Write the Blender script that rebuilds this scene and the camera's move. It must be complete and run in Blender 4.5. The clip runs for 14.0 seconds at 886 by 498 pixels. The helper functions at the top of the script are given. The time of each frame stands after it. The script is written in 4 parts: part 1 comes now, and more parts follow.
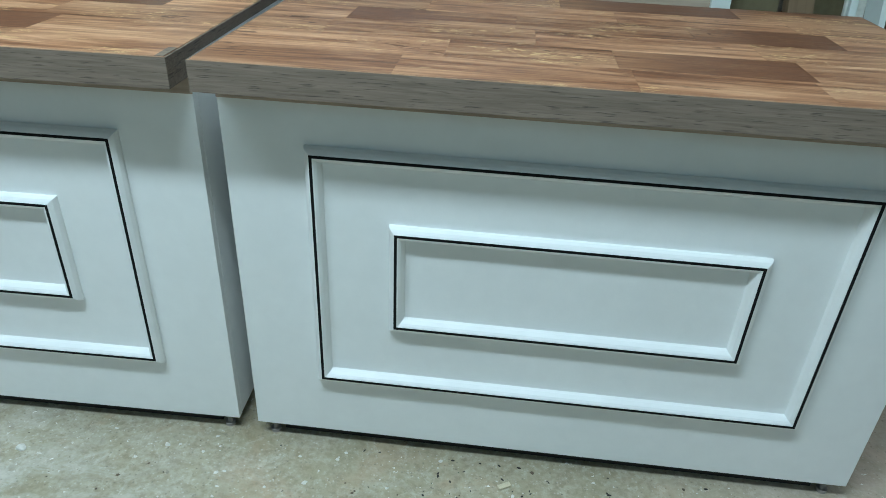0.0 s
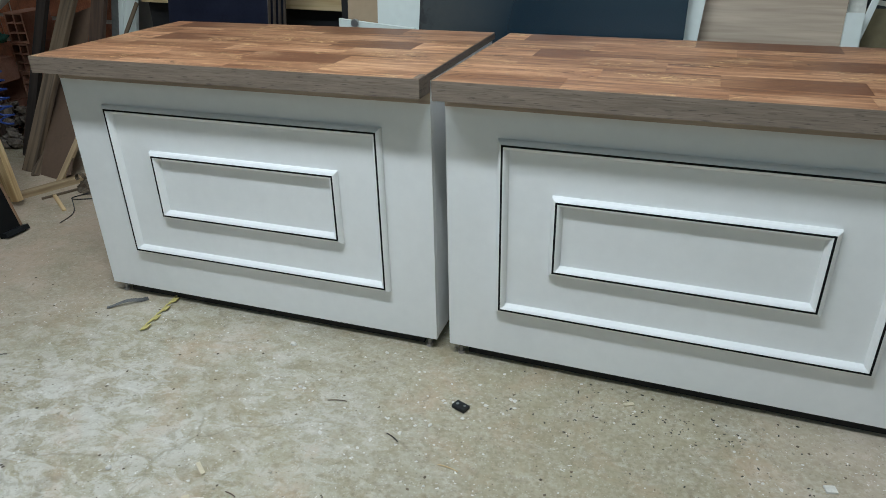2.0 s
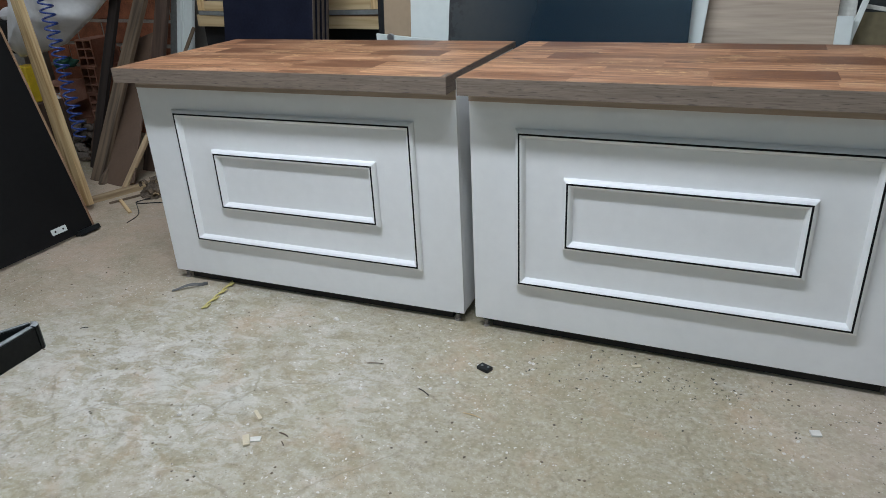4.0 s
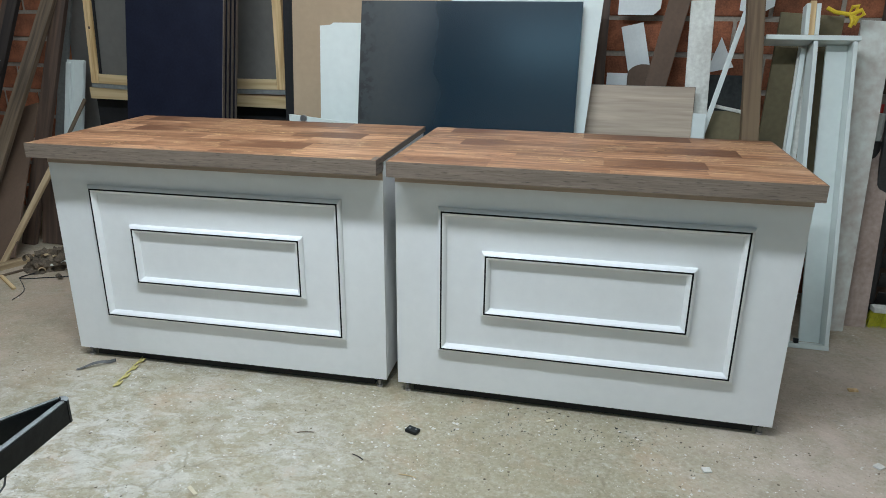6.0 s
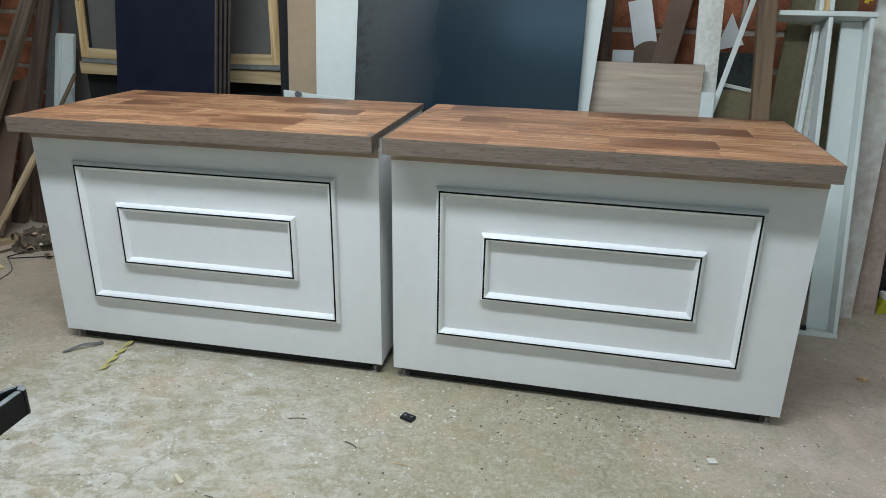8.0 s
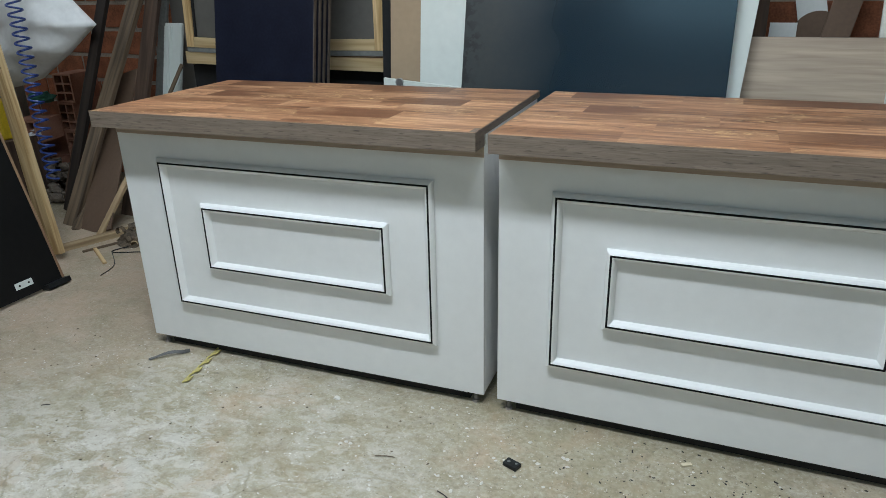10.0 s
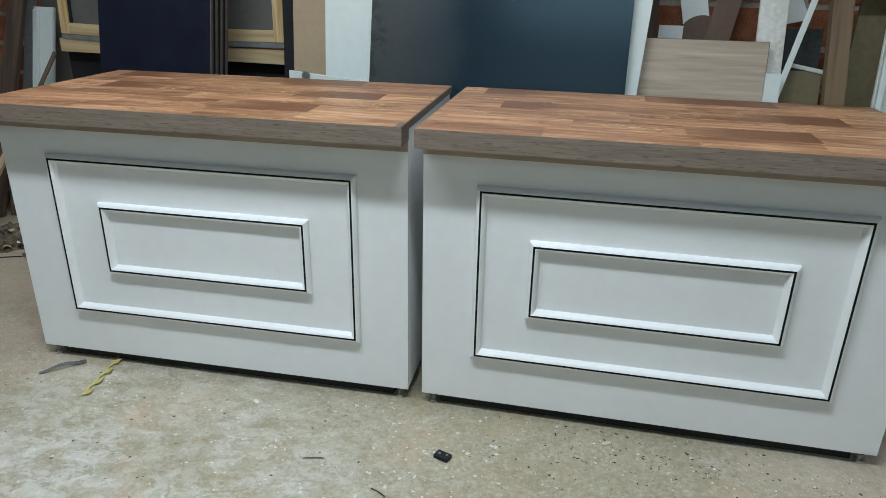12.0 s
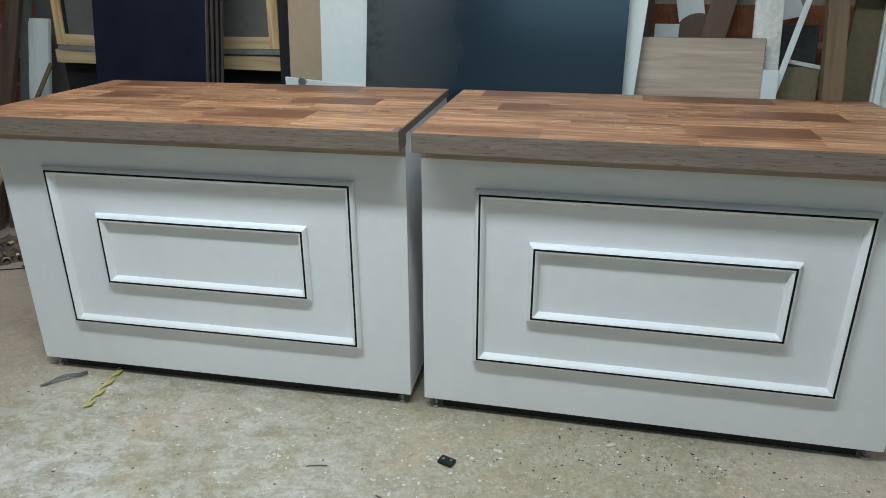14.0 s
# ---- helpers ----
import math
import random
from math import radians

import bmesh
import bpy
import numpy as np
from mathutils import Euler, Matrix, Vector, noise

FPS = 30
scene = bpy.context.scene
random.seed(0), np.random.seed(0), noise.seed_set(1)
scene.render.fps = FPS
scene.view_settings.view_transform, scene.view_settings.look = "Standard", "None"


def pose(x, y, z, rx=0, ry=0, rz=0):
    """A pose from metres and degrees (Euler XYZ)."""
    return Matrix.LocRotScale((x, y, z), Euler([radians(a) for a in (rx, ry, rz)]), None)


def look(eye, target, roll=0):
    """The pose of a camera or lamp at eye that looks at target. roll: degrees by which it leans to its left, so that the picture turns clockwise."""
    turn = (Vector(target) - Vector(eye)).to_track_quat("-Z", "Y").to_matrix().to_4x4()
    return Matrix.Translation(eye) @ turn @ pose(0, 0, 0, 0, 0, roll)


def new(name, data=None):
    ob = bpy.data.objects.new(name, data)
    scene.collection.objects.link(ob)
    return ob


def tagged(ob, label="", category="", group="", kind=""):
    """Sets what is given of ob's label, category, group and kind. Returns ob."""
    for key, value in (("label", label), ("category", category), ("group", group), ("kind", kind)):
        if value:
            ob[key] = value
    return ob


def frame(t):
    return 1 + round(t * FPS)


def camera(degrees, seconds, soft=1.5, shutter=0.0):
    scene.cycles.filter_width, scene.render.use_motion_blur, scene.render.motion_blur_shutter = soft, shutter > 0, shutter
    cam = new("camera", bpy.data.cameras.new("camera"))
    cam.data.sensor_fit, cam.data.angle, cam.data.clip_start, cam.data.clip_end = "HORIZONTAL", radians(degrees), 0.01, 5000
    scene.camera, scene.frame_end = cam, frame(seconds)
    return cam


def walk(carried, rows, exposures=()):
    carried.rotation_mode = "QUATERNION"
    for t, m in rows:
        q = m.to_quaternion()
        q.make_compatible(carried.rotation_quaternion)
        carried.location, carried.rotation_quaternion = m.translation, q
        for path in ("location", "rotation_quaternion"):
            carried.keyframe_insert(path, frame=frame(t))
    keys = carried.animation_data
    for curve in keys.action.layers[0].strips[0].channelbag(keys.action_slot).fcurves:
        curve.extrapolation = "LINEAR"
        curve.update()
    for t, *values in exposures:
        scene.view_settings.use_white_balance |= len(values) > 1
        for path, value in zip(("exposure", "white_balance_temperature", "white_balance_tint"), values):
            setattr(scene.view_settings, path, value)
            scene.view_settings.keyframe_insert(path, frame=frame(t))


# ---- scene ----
cam = camera(65.6, 14.0, soft=0.55)
PATH = [
    (0, (-0.01, 0.056, 1.232), (-0.158, 1.777, 0.223), 2.7),
    (0.5, (-0.023, -0.111, 1.263), (-0.226, 1.626, 0.294), -1.5),
    (1, (0.046, -0.297, 1.292), (-0.285, 1.456, 0.389), 1.3),
    (1.5, (0.155, -0.444, 1.322), (-0.425, 1.245, 0.421), -0.7),
    (2, (0.137, -0.552, 1.329), (-0.509, 1.115, 0.433), -1.3),
    (2.5, (0.13, -0.629, 1.315), (-0.525, 1.04, 0.429), -0.1),
    (3, (0.243, -0.666, 1.325), (-0.496, 0.994, 0.488), 0.4),
    (3.2, (0.281, -0.696, 1.308), (-0.507, 0.941, 0.47), -2.2),
    (5.3, (0.224, -0.986, 1.346), (-0.356, 0.783, 0.616), 0.3),
    (5.5, (0.207, -1.0, 1.373), (-0.288, 0.816, 0.698), 1.4),
    (6, (0.142, -1.039, 1.387), (-0.267, 0.808, 0.737), 0.5),
    (6.5, (0.112, -1.066, 1.373), (-0.289, 0.784, 0.726), 0.4),
    (7, (0.109, -1.044, 1.353), (-0.269, 0.795, 0.664), 0.7),
    (7.2, (0.111, -1.039, 1.355), (-0.234, 0.807, 0.666), 0.7),
    (9.3, (0.157, -0.733, 1.338), (-0.373, 1.045, 0.593), 1.2),
    (9.5, (0.096, -0.706, 1.334), (-0.409, 1.075, 0.576), 0.2),
    (10, (0.039, -0.595, 1.306), (-0.671, 1.125, 0.572), -1.3),
    (10.5, (0.026, -0.541, 1.33), (-0.438, 1.267, 0.611), -1.3),
    (11, (-0.031, -0.57, 1.326), (-0.205, 1.295, 0.626), -0.5),
    (11.5, (-0.044, -0.61, 1.315), (-0.347, 1.224, 0.578), -0.2),
    (12, (-0.077, -0.631, 1.304), (-0.462, 1.184, 0.557), 1.1),
    (12.5, (-0.078, -0.619, 1.307), (-0.459, 1.193, 0.551), 0.8),
    (13, (-0.079, -0.619, 1.305), (-0.462, 1.194, 0.555), 0.8),
    (13.5, (-0.077, -0.62, 1.309), (-0.481, 1.188, 0.556), 0.2),
    (14, (-0.076, -0.621, 1.305), (-0.464, 1.196, 0.565), -0.1),
]
TINTS = [(0.0, -0.06, 5550, -5), (0.5, -0.12, 5600, -2), (1.0, -0.10, 5750, 3), (1.5, -0.09, 6080, 7), (2.0, -0.12, 6200, 8), (2.5, -0.12, 6360, 14), (3.0, -0.12, 6330, 16), (5.5, 0.02, 6050, 10), (6.5, 0.11, 6240, 9), (7.0, 0.10, 6250, 10), (9.5, -0.09, 6120, 9), (10.0, -0.08, 6250, 9), (11.0, 0.04, 6200, 8), (12.0, -0.06, 6190, 8), (14.0, -0.11, 6190, 8)]
walk(cam, [(t, look(eye, target, roll)) for t, eye, target, roll in PATH], TINTS)


# ---- world and light ----
world = bpy.data.worlds.new("world")
scene.world = world
world.use_nodes = True
wn = world.node_tree
sky = wn.nodes.new("ShaderNodeTexSky")
sky.sky_type, sky.sun_disc = "NISHITA", False
sky.sun_elevation, sky.sun_rotation = radians(48), radians(150)
wn.links.new(sky.outputs[0], wn.nodes["Background"].inputs[0])
wn.nodes["Background"].inputs[1].default_value = 0.12


def area(name, m, sx, sy, power, colour=(1, 1, 1)):
    data = bpy.data.lights.new(name, "AREA")
    data.shape, data.size, data.size_y, data.energy, data.color = "RECTANGLE", sx, sy, power, colour
    ob = new(name, data)
    ob.matrix_world = m
    return ob


CEIL = 3.3
# no tube is in view; the second and fourth are added as fill
TUBES = [(-0.80, 0.08), (-1.5, 1.0), (-4.6, 1.5), (2.7, 1.0)]
POWER = [95, 12, 12, 12]
for (tx, ty), p in zip(TUBES, POWER):
    area("tube_light", pose(tx, ty, CEIL - 0.13), 2.3, 0.25, p, (0.865, 0.945, 1.0))
# added, unseen openings: the roof one for the charcoal sheet's reflection, the window as fill
ADDED_SKYLIGHT = (-1.2, 1.9, -4.1, -2.6)
area("added_roof_fill", pose(0.35, -3.35, CEIL + 0.02), 3.0, 1.4, 26, (0.46, 0.87, 1.0))
ADDED_WINDOW = (-1.9, 1.2, 1.4, 2.3)
area("added_window_fill", look((-0.35, -5.22, 1.85), (-0.35, 0, 1.85)), 3.0, 0.85, 7, (1.0, 0.97, 0.92))


# ---- materials ----
def mat(name, colour, rough=0.6, metal=0.0, vary=0.0, scale=6.0, bump=0.0, bscale=60.0, colour2=None, coat=0.0, per_object=0.0, stretch=(1, 1, 1)):
    """Base colour broken up at two scales, with fine relief."""
    m = bpy.data.materials.new(name)
    m.use_nodes = True
    t = m.node_tree
    b = t.nodes["Principled BSDF"]
    b.inputs["Roughness"].default_value, b.inputs["Metallic"].default_value = rough, metal
    b.inputs["Coat Weight"].default_value = coat
    tc = t.nodes.new("ShaderNodeTexCoord")
    mp = t.nodes.new("ShaderNodeMapping")
    mp.inputs["Scale"].default_value = stretch
    t.links.new(tc.outputs["Object"], mp.inputs[0])
    n1, n2 = t.nodes.new("ShaderNodeTexNoise"), t.nodes.new("ShaderNodeTexNoise")
    n1.inputs["Scale"].default_value, n2.inputs["Scale"].default_value = scale, scale * 9
    n1.inputs["Detail"].default_value, n2.inputs["Detail"].default_value = 6, 4
    for n in (n1, n2):
        t.links.new(mp.outputs[0], n.inputs["Vector"])
    add = t.nodes.new("ShaderNodeMath")
    add.operation = "MULTIPLY_ADD"
    add.inputs[1].default_value, add.inputs[2].default_value = 0.45, 0.0
    t.links.new(n2.outputs[0], add.inputs[0])
    add2 = t.nodes.new("ShaderNodeMath")
    add2.operation = "MULTIPLY_ADD"
    add2.inputs[1].default_value = 0.55
    t.links.new(n1.outputs[0], add2.inputs[0])
    t.links.new(add.outputs[0], add2.inputs[2])
    ramp = t.nodes.new("ShaderNodeValToRGB")
    c = np.array(colour)
    d = np.array(colour2) if colour2 else c * (1 - vary)
    e = c if colour2 else np.minimum(c * (1 + vary * 0.6), 0.95)
    ramp.color_ramp.elements[0].position, ramp.color_ramp.elements[1].position = 0.36, 0.64
    ramp.color_ramp.elements[0].color, ramp.color_ramp.elements[1].color = (*d, 1), (*e, 1)
    t.links.new(add2.outputs[0], ramp.inputs[0])
    out = ramp.outputs[0]
    if per_object:
        info = t.nodes.new("ShaderNodeObjectInfo")
        mr = t.nodes.new("ShaderNodeMapRange")
        mr.inputs[3].default_value, mr.inputs[4].default_value = 1 - per_object, 1 + per_object
        t.links.new(info.outputs["Random"], mr.inputs[0])
        hs = t.nodes.new("ShaderNodeHueSaturation")
        t.links.new(mr.outputs[0], hs.inputs["Value"])
        t.links.new(out, hs.inputs["Color"])
        out = hs.outputs[0]
    t.links.new(out, b.inputs["Base Color"])
    if bump:
        nb = t.nodes.new("ShaderNodeTexNoise")
        nb.inputs["Scale"].default_value, nb.inputs["Detail"].default_value = bscale, 5
        t.links.new(mp.outputs[0], nb.inputs["Vector"])
        bp = t.nodes.new("ShaderNodeBump")
        bp.inputs["Strength"].default_value, bp.inputs["Distance"].default_value = bump, 0.004
        t.links.new(nb.outputs[0], bp.inputs["Height"])
        t.links.new(bp.outputs[0], b.inputs["Normal"])
    return m


def wood(name, light, dark, rough=0.5, grain=60.0, along="x", per_object=0.15, bump=0.15, broad=0.5, lo=0.42, hi=0.58):
    """Long grain: noise stretched along one axis, a different cut on every object."""
    m = bpy.data.materials.new(name)
    m.use_nodes = True
    t = m.node_tree
    b = t.nodes["Principled BSDF"]
    b.inputs["Roughness"].default_value = rough
    tc = t.nodes.new("ShaderNodeTexCoord")
    info = t.nodes.new("ShaderNodeObjectInfo")
    off = t.nodes.new("ShaderNodeVectorMath")
    off.operation = "MULTIPLY_ADD"
    off.inputs[1].default_value = (37.0, 53.0, 71.0)
    t.links.new(info.outputs["Random"], off.inputs[0])
    t.links.new(tc.outputs["Object"], off.inputs[2])
    mp = t.nodes.new("ShaderNodeMapping")
    s = {"x": (0.05, 1, 1), "y": (1, 0.05, 1), "z": (1, 1, 0.05)}[along]
    mp.inputs["Scale"].default_value = s
    t.links.new(off.outputs[0], mp.inputs[0])
    n1, n2 = t.nodes.new("ShaderNodeTexNoise"), t.nodes.new("ShaderNodeTexNoise")
    n1.inputs["Scale"].default_value, n1.inputs["Detail"].default_value, n1.inputs["Distortion"].default_value = grain, 8, 0.4
    n2.inputs["Scale"].default_value, n2.inputs["Detail"].default_value, n2.inputs["Distortion"].default_value = grain * 0.22, 5, 1.2
    for n in (n1, n2):
        t.links.new(mp.outputs[0], n.inputs["Vector"])
    mix = t.nodes.new("ShaderNodeMix")
    mix.inputs[0].default_value = broad
    t.links.new(n1.outputs[0], mix.inputs[2])
    t.links.new(n2.outputs[0], mix.inputs[3])
    ramp = t.nodes.new("ShaderNodeValToRGB")
    ramp.color_ramp.elements[0].position, ramp.color_ramp.elements[1].position = lo, hi
    ramp.color_ramp.elements[0].color, ramp.color_ramp.elements[1].color = (*dark, 1), (*light, 1)
    t.links.new(mix.outputs[0], ramp.inputs[0])
    mr = t.nodes.new("ShaderNodeMapRange")
    mr.inputs[3].default_value, mr.inputs[4].default_value = 1 - per_object, 1 + per_object
    t.links.new(info.outputs["Random"], mr.inputs[0])
    hs = t.nodes.new("ShaderNodeHueSaturation")
    t.links.new(mr.outputs[0], hs.inputs["Value"])
    t.links.new(ramp.outputs[0], hs.inputs["Color"])
    t.links.new(hs.outputs[0], b.inputs["Base Color"])
    bp = t.nodes.new("ShaderNodeBump")
    bp.inputs["Strength"].default_value, bp.inputs["Distance"].default_value = bump, 0.002
    t.links.new(n1.outputs[0], bp.inputs["Height"])
    t.links.new(bp.outputs[0], b.inputs["Normal"])
    return m


def stave_wood(name, value, fade0=0.0, fade1=0.0):
    """Printed block laminate: long warm streaks, pale flecks; dark staves fade out towards one end."""
    m = bpy.data.materials.new(name)
    m.use_nodes = True
    t = m.node_tree
    b = t.nodes["Principled BSDF"]
    tc = t.nodes.new("ShaderNodeTexCoord")
    info = t.nodes.new("ShaderNodeObjectInfo")
    off = t.nodes.new("ShaderNodeVectorMath")
    off.operation = "MULTIPLY_ADD"
    off.inputs[1].default_value = (17.0, 5.0, 9.0)
    t.links.new(info.outputs["Random"], off.inputs[0])
    t.links.new(tc.outputs["Object"], off.inputs[2])

    def streak(stretch, scale, detail, distort, rough=0.6):
        mp = t.nodes.new("ShaderNodeMapping")
        mp.inputs["Scale"].default_value = (stretch, 1, 1)
        t.links.new(off.outputs[0], mp.inputs[0])
        n = t.nodes.new("ShaderNodeTexNoise")
        n.inputs["Scale"].default_value, n.inputs["Detail"].default_value = scale, detail
        n.inputs["Distortion"].default_value, n.inputs["Roughness"].default_value = distort, rough
        t.links.new(mp.outputs[0], n.inputs["Vector"])
        return n.outputs[0]

    def calc(op, p, q, r=0.0):
        x = t.nodes.new("ShaderNodeMath")
        x.operation = op
        for k, v in enumerate((p, q, r)):
            if isinstance(v, float):
                x.inputs[k].default_value = v
            else:
                t.links.new(v, x.inputs[k])
        return x.outputs[0]

    def band(src, lo, hi, p, q):
        r = t.nodes.new("ShaderNodeMapRange")
        for k, v in enumerate((lo, hi, p, q)):
            r.inputs[k + 1].default_value = v
        t.links.new(src, r.inputs[0])
        return r.outputs[0]

    def mixed(fac, p, q):
        x = t.nodes.new("ShaderNodeMix")
        x.data_type = "RGBA"
        t.links.new(fac, x.inputs[0])
        for src, sock in ((p, x.inputs[6]), (q, x.inputs[7])):
            if isinstance(src, tuple):
                sock.default_value = (*src, 1)
            else:
                t.links.new(src, sock)
        return x.outputs[2]

    fine = streak(0.10, 190.0, 6, 0.9, 0.7)
    broad = streak(0.09, 26.0, 7, 1.4, 0.62)
    soft = streak(0.25, 9.0, 3, 0.6)
    v = calc("MULTIPLY_ADD", fine, 0.18, calc("MULTIPLY_ADD", broad, 0.58, calc("MULTIPLY", soft, 0.24)))
    ramp = t.nodes.new("ShaderNodeValToRGB")
    e = ramp.color_ramp.elements
    e[0].position, e[1].position = 0.36, 0.66
    e[0].color, e[1].color = (0.095 * value, 0.038 * value, 0.018 * value, 1), (0.60 * value, 0.37 * value, 0.215 * value, 1)
    for pos, c in ((0.455, (0.245, 0.112, 0.055)), (0.535, (0.40, 0.212, 0.112))):
        x = e.new(pos)
        x.color = (*(np.array(c) * value), 1)
    t.links.new(v, ramp.inputs[0])
    col = ramp.outputs[0]
    # yellowish flecks and small knots, a few to a stave
    fleck = calc("MULTIPLY", band(streak(0.30, 75.0, 7, 1.6, 0.7), 0.53, 0.60, 0.0, 1.0), band(streak(0.55, 9.0, 2, 0.3), 0.55, 0.62, 0.0, 0.85))
    col = mixed(fleck, col, (0.74, 0.50, 0.24))
    knot = calc("MULTIPLY", band(streak(0.30, 60.0, 5, 1.2), 0.54, 0.60, 0.0, 1.0), band(streak(0.5, 7.0, 2, 0.3), 0.57, 0.64, 0.0, 0.8))
    col = mixed(knot, col, (0.085, 0.036, 0.018))
    if fade1:
        sep = t.nodes.new("ShaderNodeSeparateXYZ")
        t.links.new(tc.outputs["Object"], sep.inputs[0])
        wob = calc("MULTIPLY_ADD", broad, 0.16, calc("SUBTRACT", sep.outputs[0], 0.08))
        even = band(fine, 0.3, 0.7, 0.0, 1.0)
        brown = mixed(even, (0.105, 0.042, 0.021), (0.205, 0.088, 0.044))
        col = mixed(calc("MULTIPLY", band(wob, fade0, fade1, 0.0, 1.0), 0.85), col, brown)
    hs = t.nodes.new("ShaderNodeHueSaturation")
    t.links.new(band(info.outputs["Random"], 0.0, 1.0, 0.9, 1.1), hs.inputs["Value"])
    t.links.new(col, hs.inputs["Color"])
    t.links.new(hs.outputs[0], b.inputs["Base Color"])
    t.links.new(band(broad, 0.3, 0.7, 0.40, 0.52), b.inputs["Roughness"])
    bp = t.nodes.new("ShaderNodeBump")
    bp.inputs["Strength"].default_value, bp.inputs["Distance"].default_value = 0.05, 0.002
    t.links.new(fine, bp.inputs["Height"])
    t.links.new(bp.outputs[0], b.inputs["Normal"])
    return m


def edging_wood():
    """Grey-brown oak print with short dark pores along its length."""
    m = wood("grey_oak_edging", (0.255, 0.200, 0.157), (0.158, 0.120, 0.092), 0.6, 260, "x", 0.04, 0.2, 0.35, 0.34, 0.64)
    t = m.node_tree
    b = t.nodes["Principled BSDF"]
    src = b.inputs["Base Color"].links[0].from_socket
    tc = t.nodes.new("ShaderNodeTexCoord")
    mp = t.nodes.new("ShaderNodeMapping")
    mp.inputs["Scale"].default_value = (0.06, 0.06, 1)
    n = t.nodes.new("ShaderNodeTexNoise")
    n.inputs["Scale"].default_value, n.inputs["Detail"].default_value = 380, 2
    r = t.nodes.new("ShaderNodeMapRange")
    for k, v in enumerate((0.59, 0.68, 0.0, 0.65)):
        r.inputs[k + 1].default_value = v
    x = t.nodes.new("ShaderNodeMix")
    x.data_type = "RGBA"
    x.inputs[7].default_value = (0.032, 0.024, 0.019, 1)
    t.links.new(tc.outputs["Object"], mp.inputs[0])
    t.links.new(mp.outputs[0], n.inputs["Vector"])
    t.links.new(n.outputs[0], r.inputs[0])
    t.links.new(r.outputs[0], x.inputs[0])
    t.links.new(src, x.inputs[6])
    t.links.new(x.outputs[2], b.inputs["Base Color"])
    return m


def concrete_floor():
    """Worn beige concrete with pale plaster smears, dark stains and white flecks."""
    m = bpy.data.materials.new("worn_concrete")
    m.use_nodes = True
    t = m.node_tree
    b = t.nodes["Principled BSDF"]
    tc = t.nodes.new("ShaderNodeTexCoord")

    def noise_tex(scale, detail, distort=0.0, rough=0.55, src=None):
        n = t.nodes.new("ShaderNodeTexNoise")
        n.inputs["Scale"].default_value, n.inputs["Detail"].default_value = scale, detail
        n.inputs["Distortion"].default_value, n.inputs["Roughness"].default_value = distort, rough
        t.links.new(src or tc.outputs["Object"], n.inputs["Vector"])
        return n.outputs[0]

    stroke = t.nodes.new("ShaderNodeMapping")
    stroke.inputs["Scale"].default_value, stroke.inputs["Rotation"].default_value = (0.8, 1.3, 1), (0, 0, -0.5)
    t.links.new(tc.outputs["Object"], stroke.inputs[0])

    def ramp(src, lo, hi, a=(0, 0, 0), c=(1, 1, 1)):
        r = t.nodes.new("ShaderNodeValToRGB")
        r.color_ramp.elements[0].position, r.color_ramp.elements[1].position = lo, hi
        r.color_ramp.elements[0].color, r.color_ramp.elements[1].color = (*a, 1), (*c, 1)
        t.links.new(src, r.inputs[0])
        return r.outputs[0]

    def mixed(fac, a, c):
        x = t.nodes.new("ShaderNodeMix")
        x.data_type = "RGBA"
        t.links.new(fac, x.inputs[0])
        for src, sock in ((a, x.inputs[6]), (c, x.inputs[7])):
            if isinstance(src, tuple):
                sock.default_value = (*src, 1)
            else:
                t.links.new(src, sock)
        return x.outputs[2]

    def times(a, c):
        x = t.nodes.new("ShaderNodeMath")
        x.operation = "MULTIPLY"
        t.links.new(a, x.inputs[0])
        if isinstance(c, float):
            x.inputs[1].default_value = c
        else:
            t.links.new(c, x.inputs[1])
        return x.outputs[0]

    base = ramp(noise_tex(2.6, 10, 0.3, 0.68), 0.36, 0.66, (0.262, 0.226, 0.138), (0.390, 0.350, 0.240))
    grit = ramp(noise_tex(70, 6), 0.36, 0.62, (0.255, 0.212, 0.145), (0.47, 0.425, 0.335))
    col = mixed(ramp(noise_tex(13, 5), 0.2, 0.9), base, grit)
    # plaster dust trodden in, thickest in the middle of the open floor
    grad = t.nodes.new("ShaderNodeTexGradient")
    grad.gradient_type = "SPHERICAL"
    mp = t.nodes.new("ShaderNodeMapping")
    mp.inputs["Location"].default_value, mp.inputs["Scale"].default_value = (1.15, -0.50, 0), (0.82, 1.05, 1)
    t.links.new(tc.outputs["Object"], mp.inputs[0])
    t.links.new(mp.outputs[0], grad.inputs[0])
    flake = times(ramp(noise_tex(13.0, 12, 0.7, 0.66, stroke.outputs[0]), 0.47, 0.55), ramp(grad.outputs[1], 0.0, 0.75))
    smear = times(ramp(noise_tex(6.0, 15, 0.2, 0.83, stroke.outputs[0]), 0.45, 0.60), ramp(grad.outputs[1], 0.0, 0.65))
    col = mixed(times(smear, 0.50), col, (0.66, 0.65, 0.60))
    col = mixed(times(flake, 0.48), col, (0.69, 0.685, 0.65))
    # olive, damp-looking patches
    col = mixed(times(ramp(noise_tex(1.7, 7, 0.5, 0.66), 0.47, 0.60), 0.24), col, (0.285, 0.255, 0.150))
    # rusty, trodden-in clay dust
    col = mixed(times(ramp(noise_tex(3.4, 8, 0.5, 0.7), 0.52, 0.66), 0.45), col, (0.47, 0.33, 0.22))
    col = mixed(times(ramp(noise_tex(6.0, 14, 0.3, 0.80, stroke.outputs[0]), 0.53, 0.62), 0.20), col, (0.64, 0.61, 0.57))
